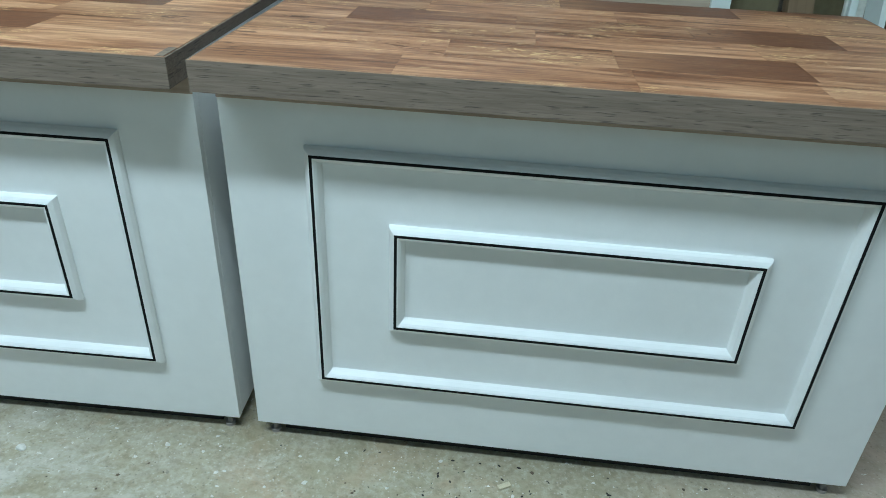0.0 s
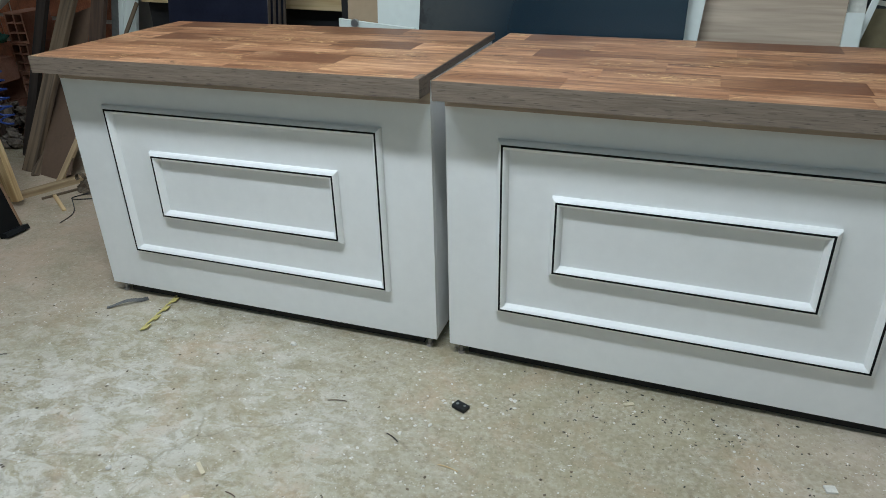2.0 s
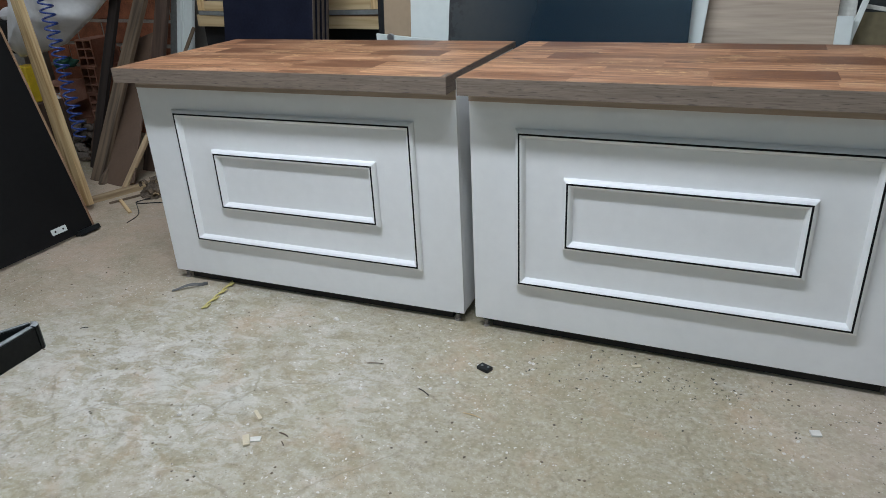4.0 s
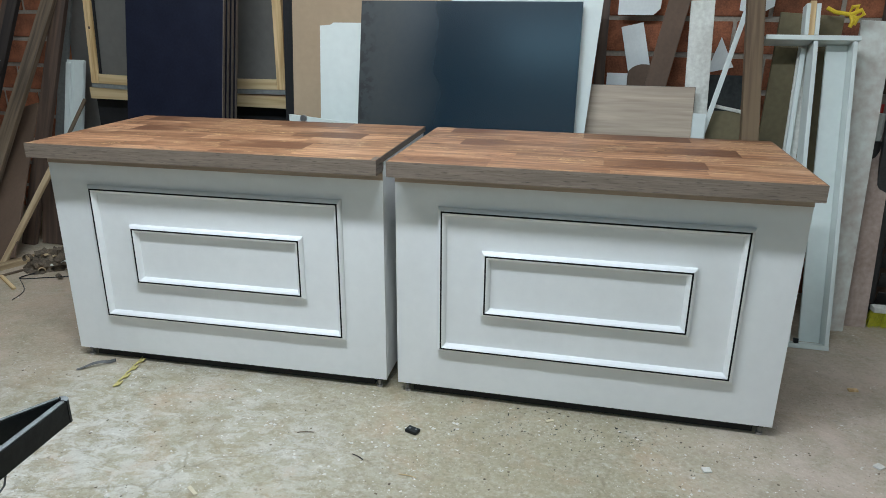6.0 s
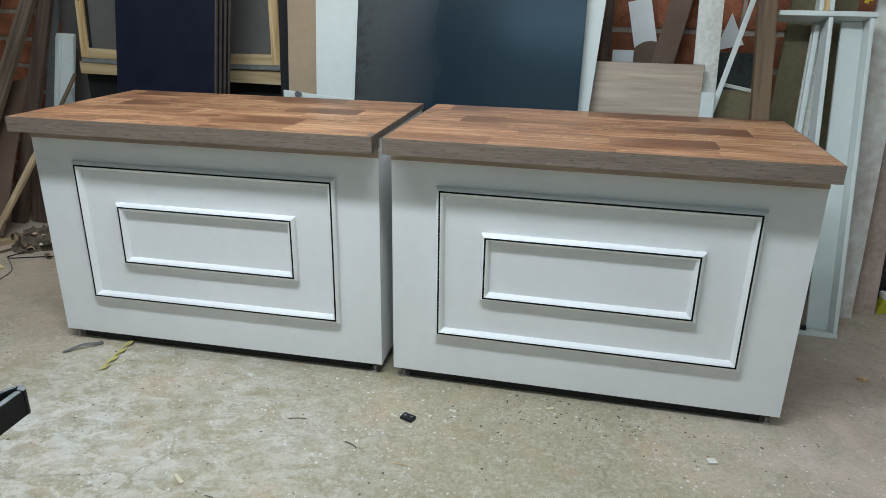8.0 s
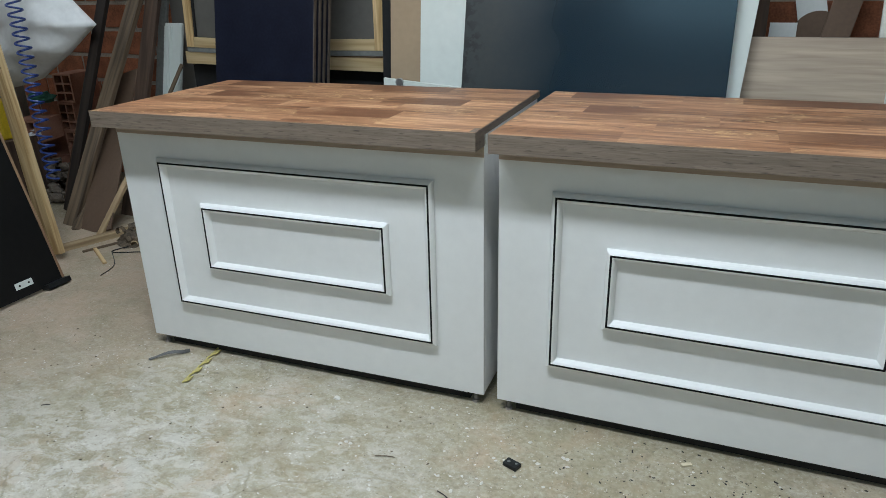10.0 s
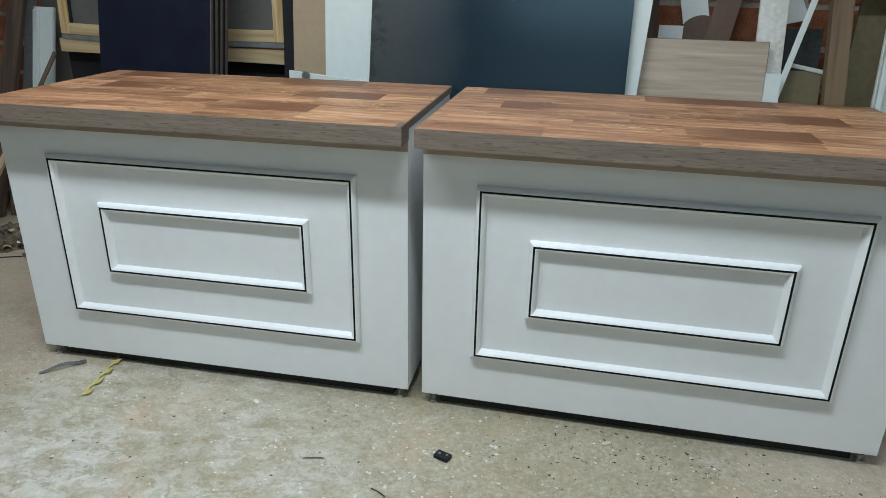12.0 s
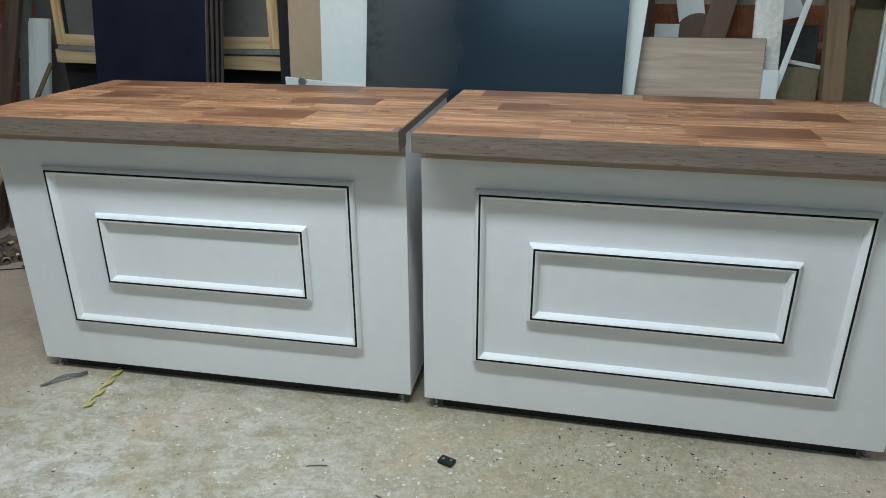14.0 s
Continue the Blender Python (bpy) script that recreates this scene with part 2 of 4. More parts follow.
    # worn brown skin and crusty fine breakup
    col = mixed(times(ramp(noise_tex(2.1, 9, 0.4, 0.72), 0.53, 0.62), 0.40), col, (0.27, 0.208, 0.115))
    col = mixed(times(ramp(noise_tex(30, 9, 0.3, 0.75), 0.54, 0.60), 0.24), col, (0.64, 0.61, 0.53))
    col = mixed(times(ramp(noise_tex(24, 9, 0.3, 0.75), 0.54, 0.60), 0.30), col, (0.20, 0.160, 0.105))
    # hairline cracks
    bend = t.nodes.new("ShaderNodeMix")
    bend.data_type = "VECTOR"
    bend.inputs[0].default_value = 0.16
    wander = t.nodes.new("ShaderNodeTexNoise")
    wander.inputs["Scale"].default_value, wander.inputs["Detail"].default_value = 5, 6
    t.links.new(tc.outputs["Object"], wander.inputs["Vector"])
    t.links.new(tc.outputs["Object"], bend.inputs[4])
    t.links.new(wander.outputs["Color"], bend.inputs[5])
    crack = t.nodes.new("ShaderNodeTexVoronoi")
    crack.feature = "DISTANCE_TO_EDGE"
    crack.inputs["Scale"].default_value = 2.4
    t.links.new(bend.outputs[1], crack.inputs["Vector"])
    line = times(ramp(crack.outputs["Distance"], 0.004, 0.012, (1, 1, 1), (0, 0, 0)), ramp(noise_tex(1.3, 2), 0.50, 0.56))
    col = mixed(times(line, 0.32), col, (0.17, 0.135, 0.09))
    # brown sawdust trodden in below the planks and, with light painted into its paler tint, beside the carcass
    for at, size, tint in (((-2.75, 1.65), (0.75, 0.85), (0.56, 0.43, 0.335)), ((1.35, 1.35), (0.95, 0.85), (0.64, 0.52, 0.45))):
        g = t.nodes.new("ShaderNodeTexGradient")
        g.gradient_type = "SPHERICAL"
        gm = t.nodes.new("ShaderNodeMapping")
        gm.inputs["Location"].default_value = (-at[0] * size[0], -at[1] * size[1], 0)
        gm.inputs["Scale"].default_value = (*size, 1)
        t.links.new(tc.outputs["Object"], gm.inputs[0])
        t.links.new(gm.outputs[0], g.inputs[0])
        saw = times(ramp(g.outputs[1], 0.0, 0.5), ramp(noise_tex(5.5, 9, 0.4, 0.7), 0.28, 0.62))
        col = mixed(times(saw, 0.65), col, tint)
    # dark crumbs ground into the floor
    dark = times(ramp(noise_tex(34, 3, 0.2), 0.66, 0.70), ramp(noise_tex(3.1, 2), 0.45, 0.6))
    col = mixed(times(dark, 0.5), col, (0.10, 0.09, 0.075))
    # white flecks
    vor = t.nodes.new("ShaderNodeTexVoronoi")
    vor.inputs["Scale"].default_value = 42
    ragged = t.nodes.new("ShaderNodeMix")
    ragged.data_type = "VECTOR"
    ragged.inputs[0].default_value = 0.04
    torn = t.nodes.new("ShaderNodeTexNoise")
    torn.inputs["Scale"].default_value, torn.inputs["Detail"].default_value = 60, 4
    t.links.new(tc.outputs["Object"], torn.inputs["Vector"])
    t.links.new(tc.outputs["Object"], ragged.inputs[4])
    t.links.new(torn.outputs["Color"], ragged.inputs[5])
    t.links.new(ragged.outputs[1], vor.inputs["Vector"])
    fleck = times(ramp(vor.outputs["Distance"], 0.09, 0.14, (1, 1, 1), (0, 0, 0)), ramp(noise_tex(4.3, 3), 0.50, 0.56))
    col = mixed(times(fleck, 0.85), col, (0.82, 0.81, 0.78))
    # sand grains, pale and dark
    grain = t.nodes.new("ShaderNodeTexVoronoi")
    grain.inputs["Scale"].default_value = 150
    t.links.new(tc.outputs["Object"], grain.inputs["Vector"])
    tone = t.nodes.new("ShaderNodeSeparateColor")
    t.links.new(grain.outputs["Color"], tone.inputs[0])
    dot = ramp(grain.outputs["Distance"], 0.25, 0.42, (1, 1, 1), (0, 0, 0))
    col = mixed(times(times(dot, ramp(tone.outputs[0], 0.84, 0.88)), 0.30), col, (0.70, 0.67, 0.60))
    col = mixed(times(times(dot, ramp(tone.outputs[1], 0.90, 0.93)), 0.40), col, (0.12, 0.095, 0.07))
    t.links.new(col, b.inputs["Base Color"])
    t.links.new(ramp(noise_tex(3, 4), 0.3, 0.7, (0.45, 0.45, 0.45), (0.78, 0.78, 0.78)), b.inputs["Roughness"])
    bp = t.nodes.new("ShaderNodeBump")
    bp.inputs["Strength"].default_value, bp.inputs["Distance"].default_value = 0.6, 0.006
    t.links.new(noise_tex(48, 8), bp.inputs["Height"])
    t.links.new(bp.outputs[0], b.inputs["Normal"])
    return m


def dusty_laminate():
    """Charcoal laminate, glossy, with a dull dusty field on one side and scuffs along that edge."""
    m = bpy.data.materials.new("charcoal_laminate")
    m.use_nodes = True
    t = m.node_tree
    b = t.nodes["Principled BSDF"]
    tc = t.nodes.new("ShaderNodeTexCoord")
    sep = t.nodes.new("ShaderNodeSeparateXYZ")
    t.links.new(tc.outputs["Object"], sep.inputs[0])

    def tex(scale, detail, rough=0.6):
        n = t.nodes.new("ShaderNodeTexNoise")
        n.inputs["Scale"].default_value, n.inputs["Detail"].default_value, n.inputs["Roughness"].default_value = scale, detail, rough
        t.links.new(tc.outputs["Object"], n.inputs["Vector"])
        return n.outputs[0]

    def calc(op, a, c, d=0.0):
        x = t.nodes.new("ShaderNodeMath")
        x.operation = op
        for k, v in enumerate((a, c, d)):
            if isinstance(v, float):
                x.inputs[k].default_value = v
            else:
                t.links.new(v, x.inputs[k])
        return x.outputs[0]

    def band(src, lo, hi, a, c):
        r = t.nodes.new("ShaderNodeMapRange")
        for k, v in enumerate((lo, hi, a, c)):
            r.inputs[k + 1].default_value = v
        t.links.new(src, r.inputs[0])
        return r.outputs[0]

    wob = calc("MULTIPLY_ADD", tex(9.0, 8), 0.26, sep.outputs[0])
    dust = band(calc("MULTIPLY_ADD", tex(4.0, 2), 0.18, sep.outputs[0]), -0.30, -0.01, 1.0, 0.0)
    scuff = calc("MULTIPLY", band(wob, -0.37, -0.30, 1.0, 0.0), band(tex(22.0, 5), 0.48, 0.54, 0.0, 1.0))
    # the base blue paints in reflected daylight, giving way to the dusty grey side
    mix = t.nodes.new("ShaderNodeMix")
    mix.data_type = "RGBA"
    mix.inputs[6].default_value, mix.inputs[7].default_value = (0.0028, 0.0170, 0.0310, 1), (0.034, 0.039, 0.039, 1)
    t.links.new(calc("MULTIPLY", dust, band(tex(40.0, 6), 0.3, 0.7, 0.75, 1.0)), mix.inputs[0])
    mix2 = t.nodes.new("ShaderNodeMix")
    mix2.data_type = "RGBA"
    mix2.inputs[7].default_value = (0.010, 0.012, 0.013, 1)
    t.links.new(mix.outputs[2], mix2.inputs[6])
    t.links.new(calc("MULTIPLY", scuff, 0.8), mix2.inputs[0])
    t.links.new(mix2.outputs[2], b.inputs["Base Color"])
    t.links.new(band(dust, 0.0, 1.0, 0.24, 0.5), b.inputs["Roughness"])
    b.inputs["Coat Weight"].default_value, b.inputs["Coat Roughness"].default_value = 0.45, 0.16
    return m


M_FLOOR = concrete_floor()
M_WHITE = mat("satin_white_paint", (0.83, 0.83, 0.825), 0.36, vary=0.03, scale=3, bump=0.05, bscale=140)
M_LINE = mat("black_paint_line", (0.005, 0.005, 0.006), 0.7, vary=0.2)
M_LINE.node_tree.nodes["Principled BSDF"].inputs["Specular IOR Level"].default_value = 0.2
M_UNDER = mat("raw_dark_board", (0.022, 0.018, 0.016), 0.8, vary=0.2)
M_FOOT = mat("grey_plastic_foot", (0.30, 0.27, 0.25), 0.5, vary=0.1)
M_STAVE = stave_wood("block_laminate", 1.06)
M_STAVE_PALE = stave_wood("block_laminate_pale", 1.24)
M_STAVE_DARK = stave_wood("block_laminate_dark", 0.95, 0.0, 0.14)
M_STAVE_SHORT = stave_wood("block_laminate_dark_end", 0.97, 0.24, 0.10)
M_EDGE = edging_wood()
M_STRIP = wood("dull_brown_strip", (0.50, 0.40, 0.315), (0.40, 0.31, 0.24), 0.7, 120, "x", 0.03, 0.1)
M_LIP = mat("pale_edge_line", (0.42, 0.27, 0.17), 0.5, vary=0.3, scale=30)
M_BRICK = mat("clay_brick", (0.285, 0.098, 0.045), 0.85, vary=0.45, scale=14, bump=0.5, bscale=70, per_object=0.25)
M_CLAY = mat("dusty_clay", (0.42, 0.23, 0.16), 0.9, colour2=(0.30, 0.14, 0.09), scale=12, bump=0.4)
M_MORTAR = mat("grey_mortar", (0.33, 0.29, 0.24), 0.95, vary=0.3, scale=9, bump=0.8, bscale=50)
# unseen walls and ceiling, tinted warm for their bounce on the counters
M_PLASTER = mat("warm_bounce_plaster", (0.46, 0.415, 0.36), 0.9, vary=0.2, scale=2, bump=0.4, bscale=30)
M_NAVY = mat("navy_laminate", (0.0100, 0.0125, 0.027), 0.42, colour2=(0.0030, 0.0046, 0.014), scale=9, bump=0.04)
M_NAVY.node_tree.nodes["Principled BSDF"].inputs["Specular IOR Level"].default_value = 0.42
M_TAUPE = mat("taupe_edge", (0.13, 0.105, 0.085), 0.6, vary=0.25, scale=20)
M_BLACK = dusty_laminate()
M_MDF = mat("raw_mdf", (0.37, 0.275, 0.18), 0.85, vary=0.08, scale=4, bump=0.1, bscale=200)
M_BOARD = mat("white_melamine", (0.67, 0.72, 0.69), 0.4, vary=0.05, scale=3)
M_DUSTY = mat("dusty_white_board", (0.76, 0.77, 0.71), 0.7, colour2=(0.52, 0.51, 0.46), scale=6, bump=0.15)
M_PINE = wood("pine", (0.70, 0.53, 0.29), (0.44, 0.28, 0.12), 0.6, 60, "z", 0.12, 0.2)
M_PINE_X = wood("pine_lengthwise", (0.66, 0.51, 0.29), (0.48, 0.33, 0.16), 0.6, 40, "x", 0.10, 0.2)
M_OLD_PINE = wood("dull_pine", (0.46, 0.345, 0.20), (0.29, 0.20, 0.11), 0.65, 50, "z", 0.12, 0.25)
M_OAK = wood("grey_oak_laminate", (0.50, 0.41, 0.315), (0.31, 0.24, 0.18), 0.5, 70, "x", 0.05, 0.1, 0.5, 0.34, 0.66)
M_OLD = wood("weathered_plank", (0.165, 0.118, 0.075), (0.062, 0.044, 0.029), 0.75, 45, "z", 0.25, 0.35)
M_DARKWOOD = wood("dark_stained_board", (0.12, 0.075, 0.05), (0.06, 0.038, 0.028), 0.7, 40, "z", 0.2, 0.3)
M_TARRED = wood("blackened_plank", (0.035, 0.025, 0.020), (0.014, 0.010, 0.009), 0.7, 40, "z", 0.1, 0.3)
M_POST = wood("brown_post", (0.185, 0.125, 0.07), (0.105, 0.066, 0.038), 0.7, 40, "z", 0.05, 0.3)
M_OLIVE = mat("olive_board", (0.17, 0.14, 0.075), 0.7, vary=0.2, scale=5, bump=0.1)
M_BROWN = mat("hardboard", (0.135, 0.086, 0.057), 0.7, vary=0.15, scale=6)
M_GREY_SLAT = mat("grey_primed_slat", (0.20, 0.21, 0.20), 0.7, vary=0.25, scale=6)
M_PINK_BOARD = mat("dusty_pinkish_board", (0.46, 0.36, 0.31), 0.8, colour2=(0.30, 0.22, 0.18), scale=5, bump=0.2)
M_MOTTLED = mat("mottled_white_board", (0.70, 0.73, 0.68), 0.7, colour2=(0.47, 0.40, 0.35), scale=2.6, bump=0.15)
M_PLATE_EDGE = wood("dim_wooden_edge", (0.36, 0.23, 0.13), (0.24, 0.14, 0.08), 0.6, 60, "z", 0.1, 0.2)
M_ENAMEL = mat("grey_machine_enamel", (0.33, 0.33, 0.31), 0.5, vary=0.2, scale=7)
M_RUBBLE = mat("dusty_rubble", (0.24, 0.205, 0.17), 0.95, colour2=(0.09, 0.075, 0.06), scale=14, bump=0.7)
M_TEAL = mat("teal_cloth", (0.05, 0.20, 0.15), 0.9, vary=0.4, scale=9, bump=0.4)
M_GREYPANE = mat("dusty_grey_pane", (0.135, 0.130, 0.118), 0.35, vary=0.12, scale=3)
# near black: painted shade below the rail, also the black strips and beads
M_VOID = mat("void_black", (0.010, 0.010, 0.011), 0.8, vary=0.3)
M_PAPER = mat("paper", (0.78, 0.81, 0.80), 0.85, vary=0.06, scale=8)
M_GLASSY = mat("dark_pane", (0.05, 0.055, 0.055), 0.12, vary=0.3, scale=6)
M_PLASTIC = mat("scuffed_black_plastic", (0.013, 0.015, 0.016), 0.45, vary=0.35, scale=14, bump=0.25, bscale=40)
M_PLASTIC.node_tree.nodes["Principled BSDF"].inputs["Specular IOR Level"].default_value = 0.25
M_SCUFF = mat("scraped_grey_edge", (0.17, 0.18, 0.18), 0.6, vary=0.4, scale=40, bump=0.3)
M_GRIP = mat("dark_grey_rubber", (0.06, 0.06, 0.062), 0.65, vary=0.4, scale=30, bump=0.3)
M_PANEL = mat("black_lacquer_panel", (0.005, 0.005, 0.005), 0.65, vary=0.3, scale=4)
M_PANEL.node_tree.nodes["Principled BSDF"].inputs["Specular IOR Level"].default_value = 0.25
M_YELLOW = mat("yellow_plastic", (0.72, 0.52, 0.03), 0.5, vary=0.15, scale=20)
M_CHAIN = mat("faded_yellow_plastic", (0.55, 0.48, 0.17), 0.6, vary=0.25, scale=30)
M_BRISTLE = mat("lime_bristle", (0.55, 0.52, 0.04), 0.6, vary=0.4, scale=50)
M_RED = mat("red_paint", (0.50, 0.035, 0.03), 0.4, vary=0.15)
M_GREEN = mat("green_plastic", (0.18, 0.45, 0.16), 0.5, vary=0.15)
M_BLUE = mat("blue_hose", (0.02, 0.06, 0.28), 0.35, vary=0.1)
M_BAG = mat("white_filter_cloth", (0.84, 0.86, 0.87), 0.85, vary=0.08, scale=4, bump=0.3, bscale=12)
M_GREY_CLOTH = mat("grey_felt", (0.13, 0.13, 0.13), 0.9, vary=0.3, scale=20)
M_STEEL = mat("dull_steel", (0.40, 0.40, 0.40), 0.4, 0.8, vary=0.2)
M_DARKSTEEL = mat("dark_shutter_steel", (0.045, 0.043, 0.042), 0.45, 0.3, vary=0.3, scale=9)
M_RAG = mat("brown_shavings", (0.20, 0.15, 0.10), 0.9, colour2=(0.05, 0.04, 0.03), scale=25, bump=0.6)
M_CHIP = mat("white_chip", (0.66, 0.64, 0.59), 0.8, vary=0.15, scale=40)
M_PALE_CHIP = mat("pale_wood_chip", (0.60, 0.53, 0.38), 0.7, vary=0.15, scale=40)
M_TUBE = bpy.data.materials.new("lit_tube")
M_TUBE.use_nodes = True
M_TUBE.node_tree.nodes["Principled BSDF"].inputs["Emission Color"].default_value = (0.93, 0.98, 1, 1)
M_TUBE.node_tree.nodes["Principled BSDF"].inputs["Emission Strength"].default_value = 6


# ---- building helpers ----
def mesh(name, bm, material):
    me = bpy.data.meshes.new(name)
    bmesh.ops.recalc_face_normals(bm, faces=bm.faces)
    bm.to_mesh(me)
    bm.free()
    me.materials.append(material)
    return me


def part(name, bm, material, parent=None, label="", m=None):
    ob = new(name, mesh(name, bm, material))
    if parent is not None:
        ob.parent = parent
    if m is not None:
        ob.matrix_basis = m
    if label:
        ob["label"] = label
    return ob


def thing(name, m, label, category, group="", kind=""):
    ob = new(name)
    ob.empty_display_size = 0.1
    ob.matrix_basis = m
    return tagged(ob, label, category, group, kind)


def block(x0, x1, y0, y1, z0, z1, bevel=0.0, bm=None):
    """A box between the given faces, its edges rounded."""
    own = bmesh.new()
    vs = bmesh.ops.create_cube(own, size=1.0)["verts"]
    bmesh.ops.scale(own, vec=(x1 - x0, y1 - y0, z1 - z0), verts=vs)
    bmesh.ops.translate(own, vec=((x0 + x1) / 2, (y0 + y1) / 2, (z0 + z1) / 2), verts=vs)
    if bevel:
        bmesh.ops.bevel(own, geom=own.edges[:], offset=bevel, segments=2, profile=0.6, affect="EDGES")
    if bm is None:
        return own
    me = bpy.data.meshes.new("joined")
    own.to_mesh(me)
    own.free()
    bm.from_mesh(me)
    bpy.data.meshes.remove(me)
    return bm


def prism(outline, depth, axis="y", bevel=0.0):
    """An outline in x and z, given depth along y."""
    bm = bmesh.new()
    vs = [bm.verts.new((x, 0, z)) for x, z in outline]
    f = bm.faces.new(vs)
    r = bmesh.ops.extrude_face_region(bm, geom=[f])
    bmesh.ops.translate(bm, vec=(0, depth, 0), verts=[v for v in r["geom"] if isinstance(v, bmesh.types.BMVert)])
    if bevel:
        bmesh.ops.bevel(bm, geom=bm.edges[:], offset=bevel, segments=1, affect="EDGES")
    return bm


def rod(points, radius, sides=8, bm=None):
    """A round bar along the points."""
    bm = bm or bmesh.new()
    rings = []
    pts = [Vector(p) for p in points]
    for i, p in enumerate(pts):
        d = (pts[min(i + 1, len(pts) - 1)] - pts[max(i - 1, 0)]).normalized()
        side = d.cross(Vector((0.3, 0.2, 1)) if abs(d.z) < 0.9 else Vector((1, 0, 0))).normalized()
        up = side.cross(d)
        rings.append([bm.verts.new(p + radius * (math.cos(a) * side + math.sin(a) * up)) for a in [2 * math.pi * k / sides for k in range(sides)]])
    for a, b in zip(rings, rings[1:]):
        for k in range(sides):
            bm.faces.new((a[k], a[(k + 1) % sides], b[(k + 1) % sides], b[k]))
    bm.faces.new(rings[0])
    bm.faces.new(rings[-1][::-1])
    return bm


def between(p0, p1, face):
    """A pose at p0 whose z runs to p1 and whose -y looks towards face."""
    z = (Vector(p1) - Vector(p0)).normalized()
    y = -(Vector(face) - z * Vector(face).dot(z)).normalized()
    x = y.cross(z)
    return Matrix.Translation(p0) @ Matrix((x, y, z)).transposed().to_4x4()


def plank(name, p0, p1, width, thick, material, label, category="plank", face=(0, -1, 0), group="", bevel=0.003):
    """A board from its foot p0 to its head p1."""
    length = (Vector(p1) - Vector(p0)).length
    ob = part(name, block(-width / 2, width / 2, 0, thick, 0, length, bevel), material, None, "", between(p0, p1, face))
    return tagged(ob, label, category, group)


def leaning(x, y0, k, side=0.0):
    """The pose of a board that stands at x, y0 and leans back by k metres a metre."""
    return pose(x, y0, 0, -math.degrees(math.atan(k)), side, 0)


# ---- the room ----
WALL_Y, WALL_C = 2.75, -0.09
WALL = pose(0, WALL_Y, 0, 0, 0, math.degrees(math.atan(WALL_C)))
floor = tagged(part("floor", block(-6.2, 4.2, -5.4, 3.6, -0.12, 0), M_FLOOR), "worn beige concrete floor with white dust and crumbs", "floor", kind="structure")
wall_north = tagged(part("wall_north", block(-6.6, 4.6, 0.012, 0.2, 0, CEIL), M_MORTAR, None, "", WALL), "unplastered clay brick wall with grey mortar", "wall", kind="structure")
tagged(part("wall_west", block(-6.2, -6.0, -5.4, 3.6, 0, CEIL), M_PLASTER), "unseen plain wall closing the room", "wall", kind="structure")
tagged(part("wall_east", block(4.0, 4.2, -5.4, 3.2, 0, CEIL), M_PLASTER), "unseen plain wall closing the room", "wall", kind="structure")
wx0, wx1, wz0, wz1 = ADDED_WINDOW
south = block(-6.2, wx0, -5.4, -5.2, 0, CEIL)
block(wx1, 4.2, -5.4, -5.2, 0, CEIL, bm=south)
block(wx0, wx1, -5.4, -5.2, 0, wz0, bm=south)
block(wx0, wx1, -5.4, -5.2, wz1, CEIL, bm=south)
tagged(part("wall_south", south, M_PLASTER), "unseen plain wall with an added window opening", "wall", kind="structure")
sx0, sx1, sy0, sy1 = ADDED_SKYLIGHT
roof = block(-6.2, sx0, -5.4, 3.7, CEIL, CEIL + 0.12)
block(sx1, 4.2, -5.4, 3.7, CEIL, CEIL + 0.12, bm=roof)
block(sx0, sx1, -5.4, sy0, CEIL, CEIL + 0.12, bm=roof)
block(sx0, sx1, sy1, 3.7, CEIL, CEIL + 0.12, bm=roof)
tagged(part("ceiling", roof, M_PLASTER), "unseen plain ceiling with an added roof opening", "ceiling", kind="structure")
for tx, ty in TUBES:
    lamp = thing("ceiling_light", pose(tx, ty, CEIL), "white twin-tube ceiling light out of view, switched on", "ceiling light", "ceiling lights")
    part("housing", block(-1.2, 1.2, -0.09, 0.09, -0.06, -0.002, 0.008), M_BOARD, lamp)
    for s in (-0.05, 0.05):
        part("tube", rod([(-1.16, s, -0.08), (1.16, s, -0.08)], 0.014, 10), M_TUBE, lamp)


# ---- the two counters ----
W, H_TOP, TOP_T = 1.34, 0.92, 0.053
Y_BODY, DEPTH, SLAB_T, NOSE_D = 0.09, 0.64, 0.022, 0.084


